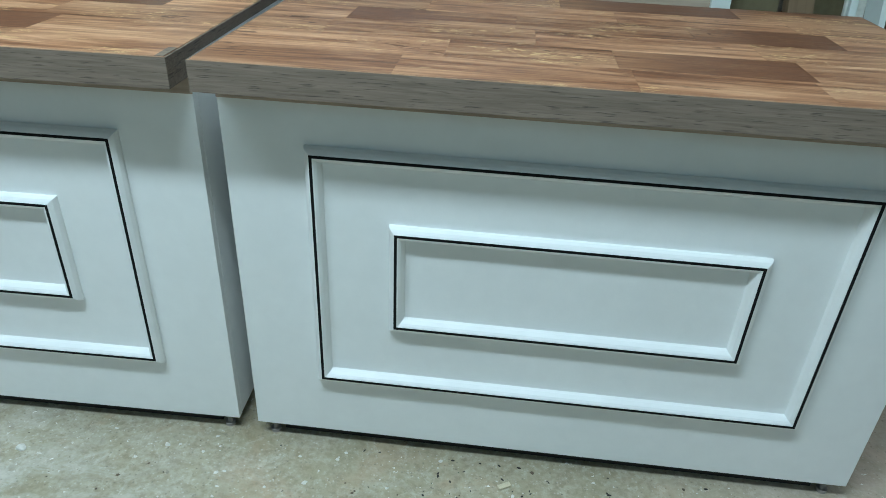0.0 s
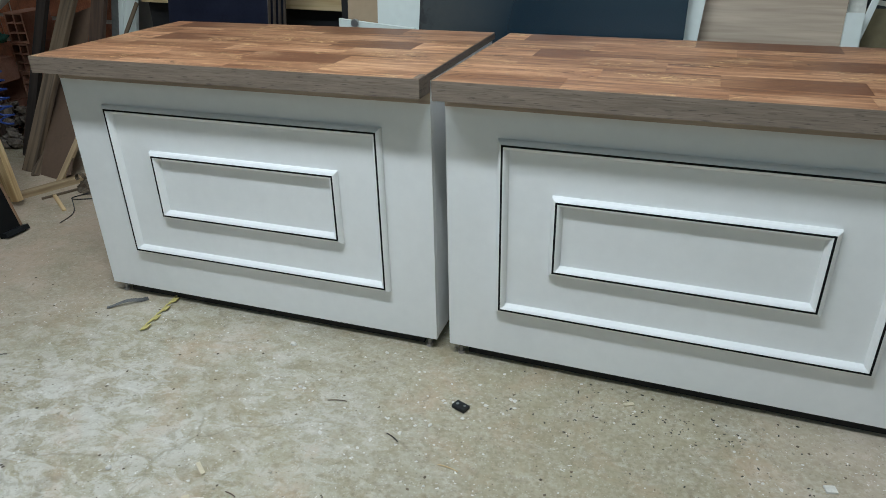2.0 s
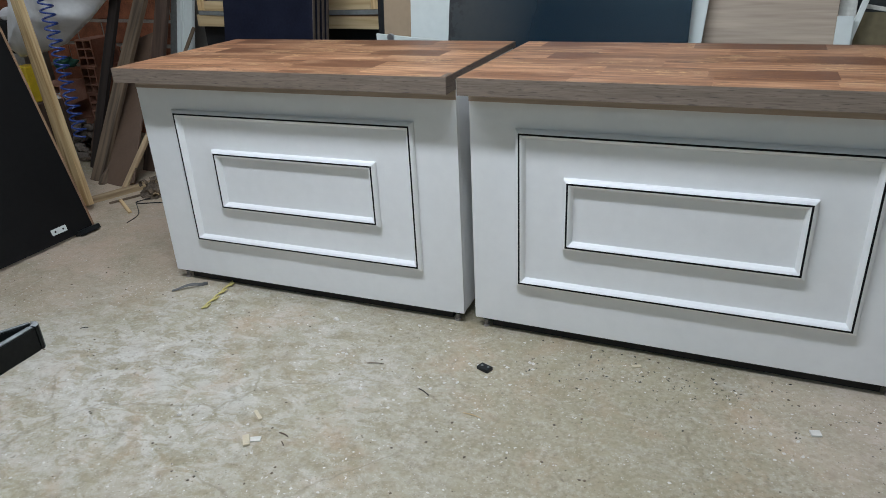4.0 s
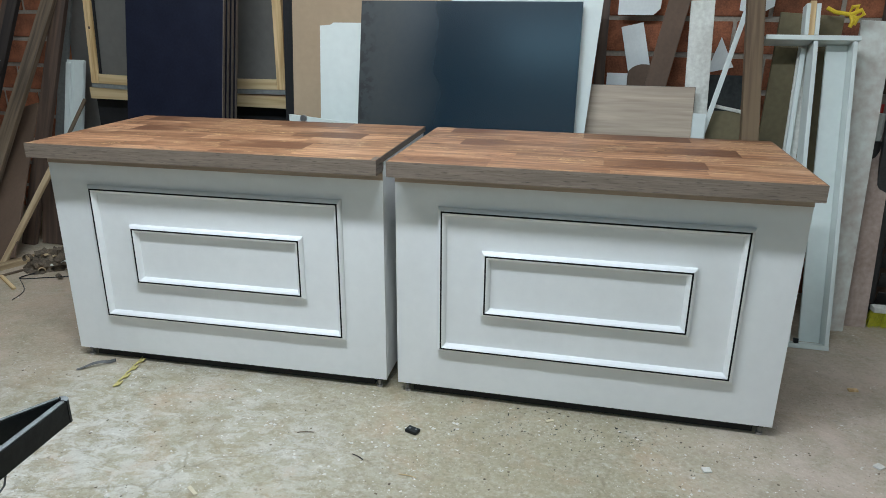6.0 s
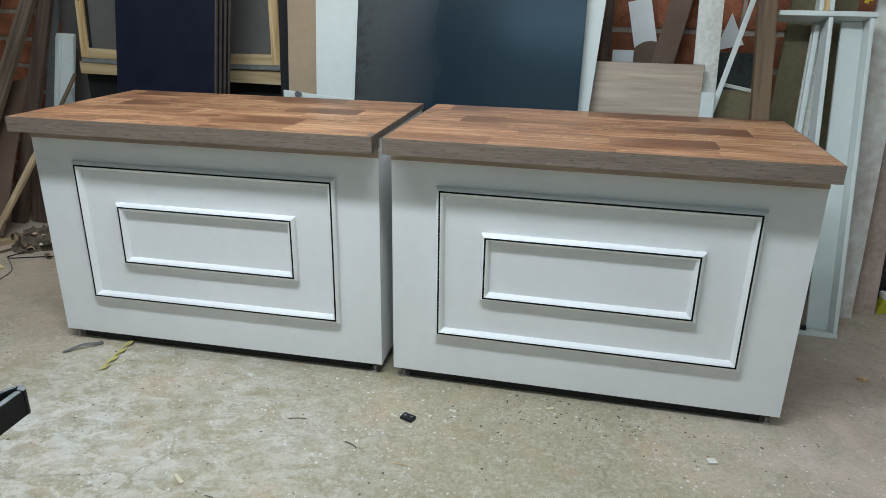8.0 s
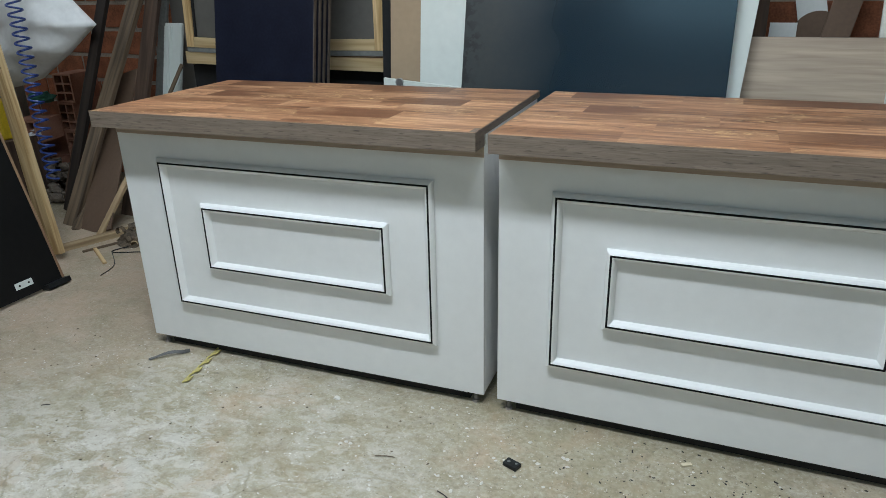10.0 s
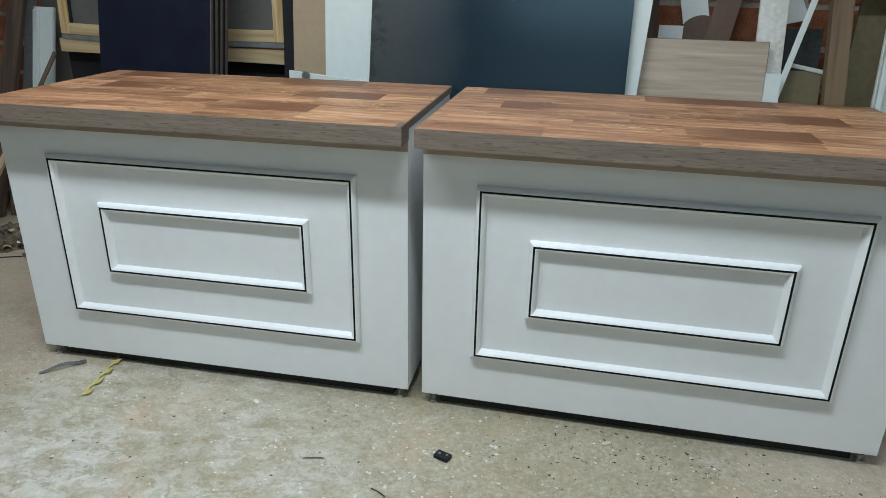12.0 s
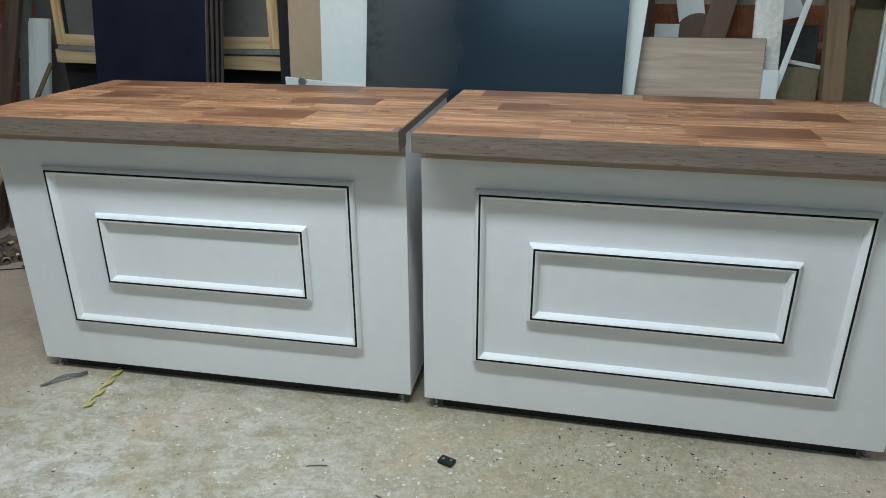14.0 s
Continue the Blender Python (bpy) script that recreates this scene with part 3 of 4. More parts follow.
def moulding(x0, x1, z0, z1, parent):
    """A picture-frame moulding round a rectangle: outer slope, narrow flat with a black line, rounded inner slope; mitred corners."""
    prof = [(-0.0150, 0.0), (-0.0150, 0.0070), (-0.0118, 0.0142), (-0.0070, 0.0182), (-0.0030, 0.0203), (-0.0030, 0.0197), (0.0030, 0.0197), (0.0030, 0.0205), (0.0055, 0.0200), (0.0105, 0.0155), (0.0150, 0.0070), (0.0170, 0.0)]
    corners = [(x0, z0, 1, 1), (x1, z0, -1, 1), (x1, z1, -1, -1), (x0, z1, 1, -1)]
    sides = []
    for a, b in ((0, 1), (1, 2), (2, 3), (3, 0)):
        bm = bmesh.new()
        rows = []
        for cx, cz, sx, sz in (corners[a], corners[b]):
            rows.append([bm.verts.new((cx + sx * p, -h, cz + sz * p)) for p, h in prof])
        for i in range(len(prof) - 1):
            bm.faces.new((rows[0][i], rows[0][i + 1], rows[1][i + 1], rows[1][i]))
        bm.faces.new((rows[0][0], rows[0][-1], rows[1][-1], rows[1][0]))
        bm.faces.new(rows[0])
        bm.faces.new(rows[1])
        side = part("moulding", bm, M_WHITE, parent)
        line = bmesh.new()
        ends = [[line.verts.new((cx + sx * p, -h, cz + sz * p)) for p, h in ((-0.0029, 0.0196), (-0.0029, 0.0206), (0.0029, 0.0206), (0.0029, 0.0196))] for cx, cz, sx, sz in (corners[a], corners[b])]
        for i in range(4):
            line.faces.new((ends[0][i], ends[0][(i + 1) % 4], ends[1][(i + 1) % 4], ends[1][i]))
        line.faces.new(ends[0])
        line.faces.new(ends[1])
        part("line", line, M_LINE, side, "thin black painted line")
        sides.append(side)
    return sides


# rows of staves from the front: x where each stave ends, and which are dark (d), pale (p) or middling (m)
ROWS_OF_STAVES = [
    (((0.33, "m"), (0.72, "p"), (1.02, "m"), (1.341, "p"))),
    (((0.40, "p"), (0.70, "m"), (1.03, "d"), (1.341, "m"))),
    (((0.15, "m"), (0.56, "m"), (0.98, "p"), (1.341, "m"))),
    (((0.17, "p"), (0.52, "e"), (0.88, "m"), (1.17, "d"), (1.341, "p"))),
    (((0.32, "m"), (0.74, "p"), (1.12, "m"), (1.341, "m"))),
    (((0.08, "p"), (0.44, "e"), (0.62, "m"), (1.03, "d"), (1.341, "m"))),
]
STAVE_MATS = {"d": M_STAVE_DARK, "e": M_STAVE_SHORT, "p": M_STAVE_PALE, "m": M_STAVE}
STAVE_MESHES = {}


def counter(m, label, W=1.34, k=1.0, dx=0.0, lip=0.0):
    c = thing("bar_counter", m, label, "counter", "counters side by side")
    zt = H_TOP - TOP_T
    front = part("front_panel", block(-0.001, W + 0.001, Y_BODY, Y_BODY + 0.018, 0.042, zt - 0.001, 0.0015), M_WHITE, c)
    front["label"] = "white painted front with two nested mouldings"
    for x in (-0.001, W - 0.017):
        part("side_panel", block(x, x + 0.018, Y_BODY + 0.019, Y_BODY + DEPTH, 0.045, H_TOP - SLAB_T - 0.001, 0.0015), M_WHITE, c)
    part("top_strip", block(-0.0015, W + 0.0015, Y_BODY - 0.002, Y_BODY - 0.0002, zt - 0.036, zt - 0.001), M_STRIP, c, "grey-brown wooden strip below the worktop")
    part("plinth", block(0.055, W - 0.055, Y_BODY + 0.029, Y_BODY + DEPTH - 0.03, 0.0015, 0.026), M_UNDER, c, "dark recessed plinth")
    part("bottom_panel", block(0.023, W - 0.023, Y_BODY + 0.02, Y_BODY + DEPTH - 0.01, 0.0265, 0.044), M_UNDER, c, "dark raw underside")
    part("shelf", block(0.023, W - 0.023, Y_BODY + 0.02, Y_BODY + DEPTH - 0.03, 0.44, 0.458), M_WHITE, c)
    frame_at = part("panel_frame", block(0.168 * k + dx, 1.172 * k + dx, Y_BODY - 0.0005, Y_BODY + 0.002, 0.214, 0.736), M_WHITE, c)
    # both mouldings stand proud of the front
    for x0, x1, z0, z1 in ((0.170, 1.171, 0.216, 0.738), (0.328, 1.014, 0.371, 0.588)):
        for s in moulding(x0 * k + dx, x1 * k + dx, z0, z1, c):
            s.matrix_basis = Matrix.Translation((0, Y_BODY - 0.0005, 0))
    for x in (0.033, W - 0.033):
        for y in (Y_BODY + 0.022, Y_BODY + DEPTH - 0.05):
            foot = rod([(x, y, 0.0), (x, y, 0.009)], 0.012, 12)
            rod([(x, y, 0.0), (x, y, 0.0262)], 0.006, 10, foot)
            part("foot", foot, M_FOOT, c, "small adjustable plastic foot")
    # worktop: core, grey edging strips, staves on its face
    top = part("worktop", block(-0.001 - lip, W + 0.001, 0.003, 0.752, H_TOP - SLAB_T, H_TOP - 0.0022), M_EDGE, c, "wood-block laminate top with greyish edging")
    part("nosing", block(-0.001 - lip, W + 0.001, 0.003, NOSE_D, zt, H_TOP - SLAB_T - 0.0003), M_EDGE, top, "deep front nosing")
    part("edging", block(-0.005 - lip, W + 0.005, 0.0, 0.0028, zt - 0.0005, H_TOP - 0.0006, 0.0006), M_EDGE, top, "greyish oak edging strip")
    for x in (-0.005 - lip, W + 0.0014):
        part("edging", block(x, x + 0.0036, 0.003, 0.752, H_TOP - SLAB_T - 0.0005, H_TOP - 0.0006, 0.0006), M_EDGE, top)
        part("end_cap", block(x, x + 0.0036, 0.003, NOSE_D, zt - 0.0005, H_TOP - SLAB_T - 0.0008, 0.0006), M_EDGE, top, "greyish oak end of the nosing")
    part("edge_line", block(-0.004 - lip, W + 0.004, 0.0002, 0.0026, H_TOP - 0.0005, H_TOP + 0.0002), M_LIP, top, "thin pale line along the front top edge")
    if lip:
        part("corner_chip", block(W - 0.014, W + 0.0012, 0.004, 0.058, H_TOP + 0.0003, H_TOP + 0.0012), M_EDGE, top, "short dark strip of edging at the corner")
    depth = 0.748 / 6
    stretch = (W + lip) / 1.34
    for r, row in enumerate(ROWS_OF_STAVES):
        x = -0.0010
        y = 0.0035 + r * depth
        for end, tone in row:
            key = (r, end)
            if key not in STAVE_MESHES:
                STAVE_MESHES[key] = mesh("stave", block(0, end - x - 0.0003, 0, depth - 0.0003, 0, 0.0025), STAVE_MATS[tone])
            ob = new("stave", STAVE_MESHES[key])
            ob.parent = top
            ob.location = (x * stretch - lip, y, H_TOP - 0.0024)
            ob.scale = (stretch, 1, 1)
            x = end
    frame_at.name = "backing"
    return c


counter(pose(-0.527, 1.115, 0), "white bar counter, wood-block top, beside its twin")
counter(pose(-0.573, 1.119, 0, 0, 0, 1.3) @ pose(-1.335, 0, 0), "white bar counter, wood-block top, slightly turned from its twin", 1.335, 0.991, 0.007, 0.007)


# ---- boards along the brick wall ----
stack_lean = 0.1
for i in range(4):
    g = thing("board", leaning(-2.03, 2.05 + 0.042 * i, stack_lean, 3.2), "navy laminate board with taupe edge, leaning in a stack", "board", "stacked navy boards")
    part("face", block(-0.27, 0.268, 0, 0.017, 0, 1.83, 0.001), M_NAVY, g)
    part("edge_band", block(0.2685, 0.272, -0.001, 0.018, 0, 1.83), M_TAUPE, g, "taupe edge band")

tagged(part("mdf_sheet", block(-0.40, 0.40, 0, 0.015, 0, 1.75, 0.001), M_MDF, None, "", leaning(-0.97, 2.16, 0.1)), "raw brown fibreboard sheet leaning on the wall", "board")
tagged(part("white_offcut", prism([(-0.155, 0), (0.155, 0), (0.155, 1.345), (-0.085, 1.345), (-0.10, 1.335), (-0.155, 1.33)], 0.015), M_BOARD, None, "", leaning(-1.055, 2.125, 0.1)), "white melamine offcut with a notched corner", "board")
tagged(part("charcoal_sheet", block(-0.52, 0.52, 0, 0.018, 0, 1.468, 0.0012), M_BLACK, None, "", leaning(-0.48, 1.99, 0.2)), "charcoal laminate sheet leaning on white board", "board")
tagged(part("white_sheet", block(-0.50, 0.50, 0, 0.018, 0, 1.62, 0.001), M_BOARD, None, "", leaning(-0.475, 2.03, 0.2, 4.0)), "white melamine sheet behind the charcoal one", "board")
hb = thing("hinged_offcut", leaning(-1.16, 2.02, 0.0), "white melamine offcut with a hinge cup", "board")
part("panel", prism([(-0.13, 0), (0.20, 0), (0.20, 0.897), (-0.02, 0.914), (-0.13, 0.924)], 0.016), M_BOARD, hb)
part("hinge", rod([(-0.055, -0.012, 0.910), (-0.055, 0.002, 0.910)], 0.016, 14), M_STEEL, hb, "steel hinge cup")
oak = thing("oak_panel", leaning(0.325, 2.1, 0.2), "pale grey-oak laminate panel leaning on wall", "board")
part("face", block(-0.24, 0.2385, 0, 0.018, 0, 1.098, 0.001), M_OAK, oak)
part("edge_band", block(0.2387, 0.24, -0.0005, 0.0185, 0, 1.098), M_TAUPE, oak, "taupe edge band")
part("edge_band", block(-0.24, 0.24, -0.0005, 0.0185, 1.0982, 1.0995), M_TAUPE, oak)
tagged(part("white_strip", block(-0.028, 0.028, 0, 0.016, 0, 0.985, 0.001), M_BOARD, None, "", leaning(0.59, 2.08, 0.2)), "short white melamine strip leaning on boards", "board")
tagged(part("white_plank", block(-0.052, 0.052, 0, 0.018, 0, 1.48, 0.004), M_DUSTY, None, "", leaning(0.60, 2.15, 0.2, -1.3)), "dusty white board leaning against bricks", "board")
plank("batten", (0.40, 2.12, 0.0), (0.80, 2.43, 1.62), 0.022, 0.012, M_BOARD, "thin white batten leaning aslant", "batten")
plank("post", (0.857, 2.05, 0.0), (0.747, 2.44, 1.95), 0.072, 0.05, M_POST, "brown timber post leaning on the wall", "post")
tagged(part("smoked_glass", block(-0.10, 0.10, 0, 0.006, 0, 1.13, 0.001), M_GLASSY, None, "", leaning(0.70, 2.36, 0.14)), "dark glossy pane leaning between boards", "pane")
tagged(part("olive_offcut", block(-0.08, 0.08, 0, 0.016, 0, 0.98, 0.001), M_OLIVE, None, "", leaning(0.705, 2.225, 0.14)), "low olive brown board offcut", "board")
plank("white_stick", (0.645, 2.355, 0.995), (0.79, 2.355, 0.968), 0.016, 0.010, M_DUSTY, "white stick resting on an offcut", "stick")
plank("olive_board", (0.965, 2.27, 0.0), (1.055, 2.53, 1.395), 0.27, 0.018, M_OLIVE, "olive brown board leaning on the wall", "board")
plank("hardboard_strip", (0.20, 2.40, 0.0), (0.53, 2.655, 1.7), 0.10, 0.008, M_BROWN, "brown hardboard strip leaning aslant", "board")
plank("dark_batten", (0.13, 2.42, 0.0), (0.135, 2.66, 1.6), 0.05, 0.02, M_DARKWOOD, "dark wooden slat leaning on bricks", "batten")

# paper templates pinned on the bricks
def sheet(outline, m, label):
    tagged(part("paper_template", prism(outline, 0.0012), M_PAPER, None, "", m), label, "paper", "paper templates")


sheet([(-0.05, 0.0), (-0.02, 0.022), (0.02, 0.028), (0.058, 0.018), (0.055, 0.235), (-0.052, 0.235)], pose(0.325, 2.655, 1.11, 0, -13, -5), "white paper template with a curved edge")
sheet([(-0.10, 0), (0.07, 0.0), (0.10, 0.03), (0.11, 0.16), (-0.10, 0.16)], pose(0.30, 2.665, 1.385, 0, 0, -5), "white paper template pinned on bricks")
sheet([(-0.07, 0.02), (0.02, 0.0), (0.08, 0.04), (0.08, 0.2), (-0.07, 0.2)], pose(0.83, 2.64, 1.39, 0, 0, -5), "white paper template pinned on bricks")
sheet([(-0.06, 0.0), (0.06, 0.03), (-0.01, 0.17)], pose(0.70, 2.60, 1.12, 0, 0, -5), "bluish three-cornered paper template")
sheet([(-0.05, 0.0), (0.05, 0.0), (0.05, 0.06), (-0.05, 0.06)], pose(0.22, 2.60, 1.05, 0, 0, -5), "bluish paper scrap beside the oak panel")

arch = [(0.095 * math.cos(a), 0.095 * math.sin(a)) for a in [math.pi * k / 20 for k in range(21)]]
tagged(part("hardboard_template", prism([(-0.095, -1.06)] + [(0.095, -1.06)] + arch, 0.006), M_BROWN, None, "", pose(0.345, 2.60, 1.06, 0, 0, -5)), "brown hardboard template with a rounded top", "template")

# white rack frame leaning right of the counters
rk = thing("shelf_frame", leaning(-0.014, 1.97, 0.3), "white shelf carcass leaning on the wall", "shelf frame")
def up(z):
    return z / math.cos(math.atan(0.3))
part("base", block(1.035, 1.222, -0.005, 0.11, 0.0, 0.02, 0.0015), M_BOARD, rk)
part("crossbar", block(0.85, 1.232, -0.005, 0.11, up(1.288), up(1.308), 0.0015), M_BOARD, rk)
for x0, x1, z0, z1, d in ((1.047, 1.065, 0.021, up(1.286), 0.10), (1.047, 1.064, up(1.31), up(1.44), 0.06), (1.005, 1.022, up(1.31), up(1.44), 0.06), (1.205, 1.222, 0.021, up(1.286), 0.11)):
    part("upright", block(x0, x1, 0.0, d, z0, z1, 0.0015), M_BOARD, rk)
part("stub", block(1.0225, 1.0465, 0.004, 0.05, up(1.31), up(1.452), 0.002), M_PINE, rk, "raw pine filler piece")
part("black_foot", block(1.080, 1.098, -0.006, 0.02, 0.0205, 0.042, 0.002), M_PLASTIC, rk, "small black plastic foot")
part("back_panel", block(1.118, 1.204, 0.07, 0.086, 0.021, up(1.286), 0.001), M_BOARD, rk)
plank("white_batten", (0.945, 2.06, 0.0), (1.018, 2.44, 1.25), 0.022, 0.02, M_BOARD, "white batten leaning beside the carcass", "batten")
plank("white_slip", (0.958, 2.085, 0.0), (1.034, 2.468, 1.27), 0.06, 0.016, M_DUSTY, "greyish white board leaning behind the batten", "board")
plank("mottled_board", (1.265, 2.20, 0.0), (1.325, 2.52, 1.37), 0.135, 0.02, M_MOTTLED, "mottled greyish white board leaning on wall", "board")
plank("brown_board", (1.375, 2.27, 0.0), (1.425, 2.56, 1.05), 0.15, 0.015, M_PINK_BOARD, "dusty pinkish brown board behind the mottled one", "board")
plank("dark_board", (1.52, 2.535, 0.0), (1.50, 2.60, 1.75), 0.28, 0.02, M_DARKWOOD, "dark brown board leaning on the wall", "board")

# window sashes on a pine rail
tagged(part("grey_sheet", block(-0.85, 0.85, 0, 0.012, 0.0, 1.95), M_GREYPANE, None, "", pose(-2.45, 2.90, 0, -3, 0, -5.1)), "grey sheet standing against the wall", "board")
# block added to give the gap under the rail its dark shade
tagged(part("rail_shade_block", block(-0.78, 0.72, 0.03, 0.24, 0.0, 0.872, 0.003), M_VOID, None, "", pose(-2.13, 2.63, 0, 0, 0, -5.1)), "black block standing in for shade under the pine rail", "box")
tagged(part("pine_rail", block(-0.735, 0.72, -0.03, 0.12, 0.874, 0.942, 0.003), M_PINE_X, None, "", pose(-2.158, 2.63, 0, 0, 0, -5.1)), "pale pine rail under the window sashes", "rail")


def sash(x, y, w, label, tilt=-1.0):
    s = thing("window_sash", pose(x, y, 0.968, -2, tilt, -5.1), label, "window sash", "window sashes")
    for x0, x1 in ((0, 0.055), (w - 0.055, w)):
        part("stile", block(x0, x1, 0, 0.04, 0, 1.2, 0.003), M_PINE, s)
    part("bottom_rail", block(0.056, w - 0.056, 0.001, 0.039, 0, 0.055, 0.003), M_PINE_X, s)
    part("top_rail", block(0.056, w - 0.056, 0.001, 0.039, 1.145, 1.2, 0.003), M_PINE_X, s)
    part("pane", block(0.057, w - 0.057, 0.018, 0.023, 0.056, 1.144), M_GREYPANE, s, "dusty grey pane")
    part("foot_strip", block(0.0, w, 0.004, 0.036, -0.0255, -0.0005), M_GREY_SLAT, s, "grey sealing strip")
    part("bead", block(0.06, 0.072, 0.006, 0.0175, 0.058, 1.142), M_VOID, s, "black bead")
    for zz in (0.32, 0.78):
        part("knot", rod([(0.028, -0.0008, zz), (0.028, 0.003, zz)], 0.008, 10), M_DARKWOOD, s, "dark knot")


sash(-2.865, 2.655, 0.62, "pine window sash standing on a rail", 1.2)
sash(-2.118, 2.585, 0.58, "pine window sash behind navy boards")
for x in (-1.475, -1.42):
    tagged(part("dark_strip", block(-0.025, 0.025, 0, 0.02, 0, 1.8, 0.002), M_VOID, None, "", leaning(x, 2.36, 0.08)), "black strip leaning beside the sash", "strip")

# ---- planks in the corner ----
casing = plank("white_casing", (-3.15, 2.60, 0.0), (-3.132, 2.87, 1.085), 0.13, 0.018, M_BOARD, "chipped white door casing leaning on wall", "casing")
for x0, x1, d in ((-0.064, -0.030, 0.008), (-0.022, -0.012, 0.005), (0.030, 0.064, 0.006)):
    part("bead", block(x0, x1, -d, -0.0003, 0.002, 1.10, 0.002), M_BOARD, casing)
plank("grey_board", (-3.418, 2.76, 0.0), (-3.095, 2.975, 1.9), 0.06, 0.02, M_GREY_SLAT, "greyish white slat leaning behind the casing", "board")
plank("plank", (-3.45, 2.10, 0.0), (-3.11, 3.00, 1.9), 0.085, 0.035, M_OLD, "weathered plank leaning in the corner", "plank", group="leaning planks")
plank("plank", (-3.26, 2.36, 0.0), (-3.10, 2.96, 1.9), 0.095, 0.03, M_DARKWOOD, "brown plank leaning in the corner", "plank", group="leaning planks")
plank("plank", (-3.69, 2.30, 0.0), (-2.98, 2.53, 1.9), 0.06, 0.03, M_TARRED, "blackened plank leaning by the bricks", "plank", group="leaning planks")
plank("plank", (-3.36, 2.05, 0.0), (-3.60, 2.70, 0.42), 0.06, 0.03, M_OLD, "short weathered offcut leaning", "plank", group="leaning planks")
plank("plank", (-3.84, 2.42, 0.0), (-3.52, 3.02, 1.85), 0.05, 0.04, M_DARKWOOD, "dark narrow plank leaning in the corner", "plank", group="leaning planks")
plank("brown_sheet", (-3.20, 2.06, 0.0), (-3.42, 2.68, 0.80), 0.26, 0.012, M_BROWN, "brown hardboard sheet among the planks", "board")
plank("pine_strip", (-3.13, 2.02, 0.0), (-3.05, 2.46, 0.52), 0.035, 0.02, M_OLD_PINE, "thin pine strip leaning beside the counter", "strip")
plank("pine_batten", (-3.16, 1.72, 0.028), (-2.98, 2.20, 0.028), 0.06, 0.03, M_OLD_PINE, "pine batten lying on the floor", "batten", face=(0, 0, 1))
plank("pine_stud", (-3.145, 1.72, 0.03), (-3.352, 1.79, 1.95), 0.05, 0.035, M_PINE, "new pine stud leaning with its twin", "stud", group="pine studs")
plank("pine_stud", (-3.04, 1.68, 0.03), (-3.310, 1.74, 1.95), 0.05, 0.035, M_PINE, "new pine stud leaning with its twin", "stud", group="pine studs")

# black lacquered panel standing on its edge
pn = thing("lacquered_panel", pose(-2.765, 1.48, 0.015, 0, -15.2, 0), "black lacquered door panel leaning sideways", "door panel")
part("face", block(-0.018, 0, -1.5, 0, 0, 1.9, 0.001), M_PANEL, pn)
part("edge", block(-0.019, 0.001, 0.0005, 0.012, 0, 1.9), M_PLATE_EDGE, pn, "raw brown wooden edge")
part("plate", block(0.001, 0.004, -0.225, -0.14, 0.04, 0.07, 0.001), M_BOARD, pn, "small white plate")
for y in (-0.205, -0.160):
    part("screw", rod([(0.0041, y, 0.055), (0.0052, y, 0.055)], 0.005, 10), M_DARKSTEEL, pn, "dark screw head")
part("foot", block(-0.02, 0.03, -0.10, 0.02, -0.012, 0.012, 0.003), M_PLASTIC, pn, "black plastic foot")

# ---- far corner: dust bag, hose, hollow bricks ----
SACK = [(0.407, 0.01), (0.168, -0.148), (-0.093, -0.294), (-0.242, -0.334), (-0.40, -0.365), (-0.55, -0.385), (-0.64, -0.33), (-0.60, -0.20), (-0.52, -0.05), (-0.54, 0.22), (-0.3, 0.47), (0.06, 0.45), (0.17, 0.22)]
rim = []
for (x0, z0), (x1, z1) in zip(SACK, SACK[1:] + SACK[:1]):
    rim += [(x0 + (x1 - x0) * k / 10, z0 + (z1 - z0) * k / 10) for k in range(10)]
bag = bmesh.new()
for side in (-1, 1):
    rings = []
    for j in range(14):
        f = 1 - j / 14
        row = []
        for x, z in rim:
            p = Vector((x * f, 0, z * f))
            puff = 0.15 * (1 - f ** 2.2) ** 0.8 * (0.6 if side > 0 else 1.0)
            crease = 0.035 * noise.noise(Vector((x * f * 3 + z * f * 9, side, x * f * 2 - z * f * 2))) + 0.012 * noise.noise(Vector((x * f * 15, side * 3, z * f * 15)))
            row.append(bag.verts.new((p.x, side * (puff + crease * min(1, 3 * (1 - f))), p.z)))
        rings.append(row)
    n = len(rim)
    for r0, r1 in zip(rings, rings[1:]):
        for k in range(n):
            bag.faces.new((r0[k], r0[(k + 1) % n], r1[(k + 1) % n], r1[k]))
    bag.faces.new(rings[-1])
bmesh.ops.remove_doubles(bag, verts=bag.verts[:], dist=0.0005)
bmesh.ops.recalc_face_normals(bag, faces=bag.faces[:])
bg = thing("dust_bag", pose(-3.597, 2.35, 1.100), "white cloth dust collector bag, hanging slack", "dust bag")
b_ob = part("cloth", bag, M_BAG, bg)
for p in b_ob.data.polygons:
    p.use_smooth = True
part("cuff", rod([(-0.15, 0, 0.44), (-0.16, 0, 0.7), (-0.16, 0, CEIL - 1.100 - 0.002)], 0.012, 8), M_STEEL, bg, "steel hanging wire")
coil = [(-3.34 + 0.035 * math.cos(a), 2.0 + 0.035 * math.sin(a), CEIL - a * 0.0074) for a in [k * 0.35 for k in range(1150)]]
hose = tagged(part("coiled_hose", rod(coil, 0.0055, 6), M_BLUE), "blue coiled air hose hanging down", "air hose")
tagged(part("yellow_bin", prism([(-0.05, 0), (0.05, 0), (0.06, 0.24), (-0.06, 0.24)], 0.12, bevel=0.008), M_YELLOW, None, "", pose(-4.14, 2.3, 0.42)), "yellow plastic bin on a dark crate", "bin")
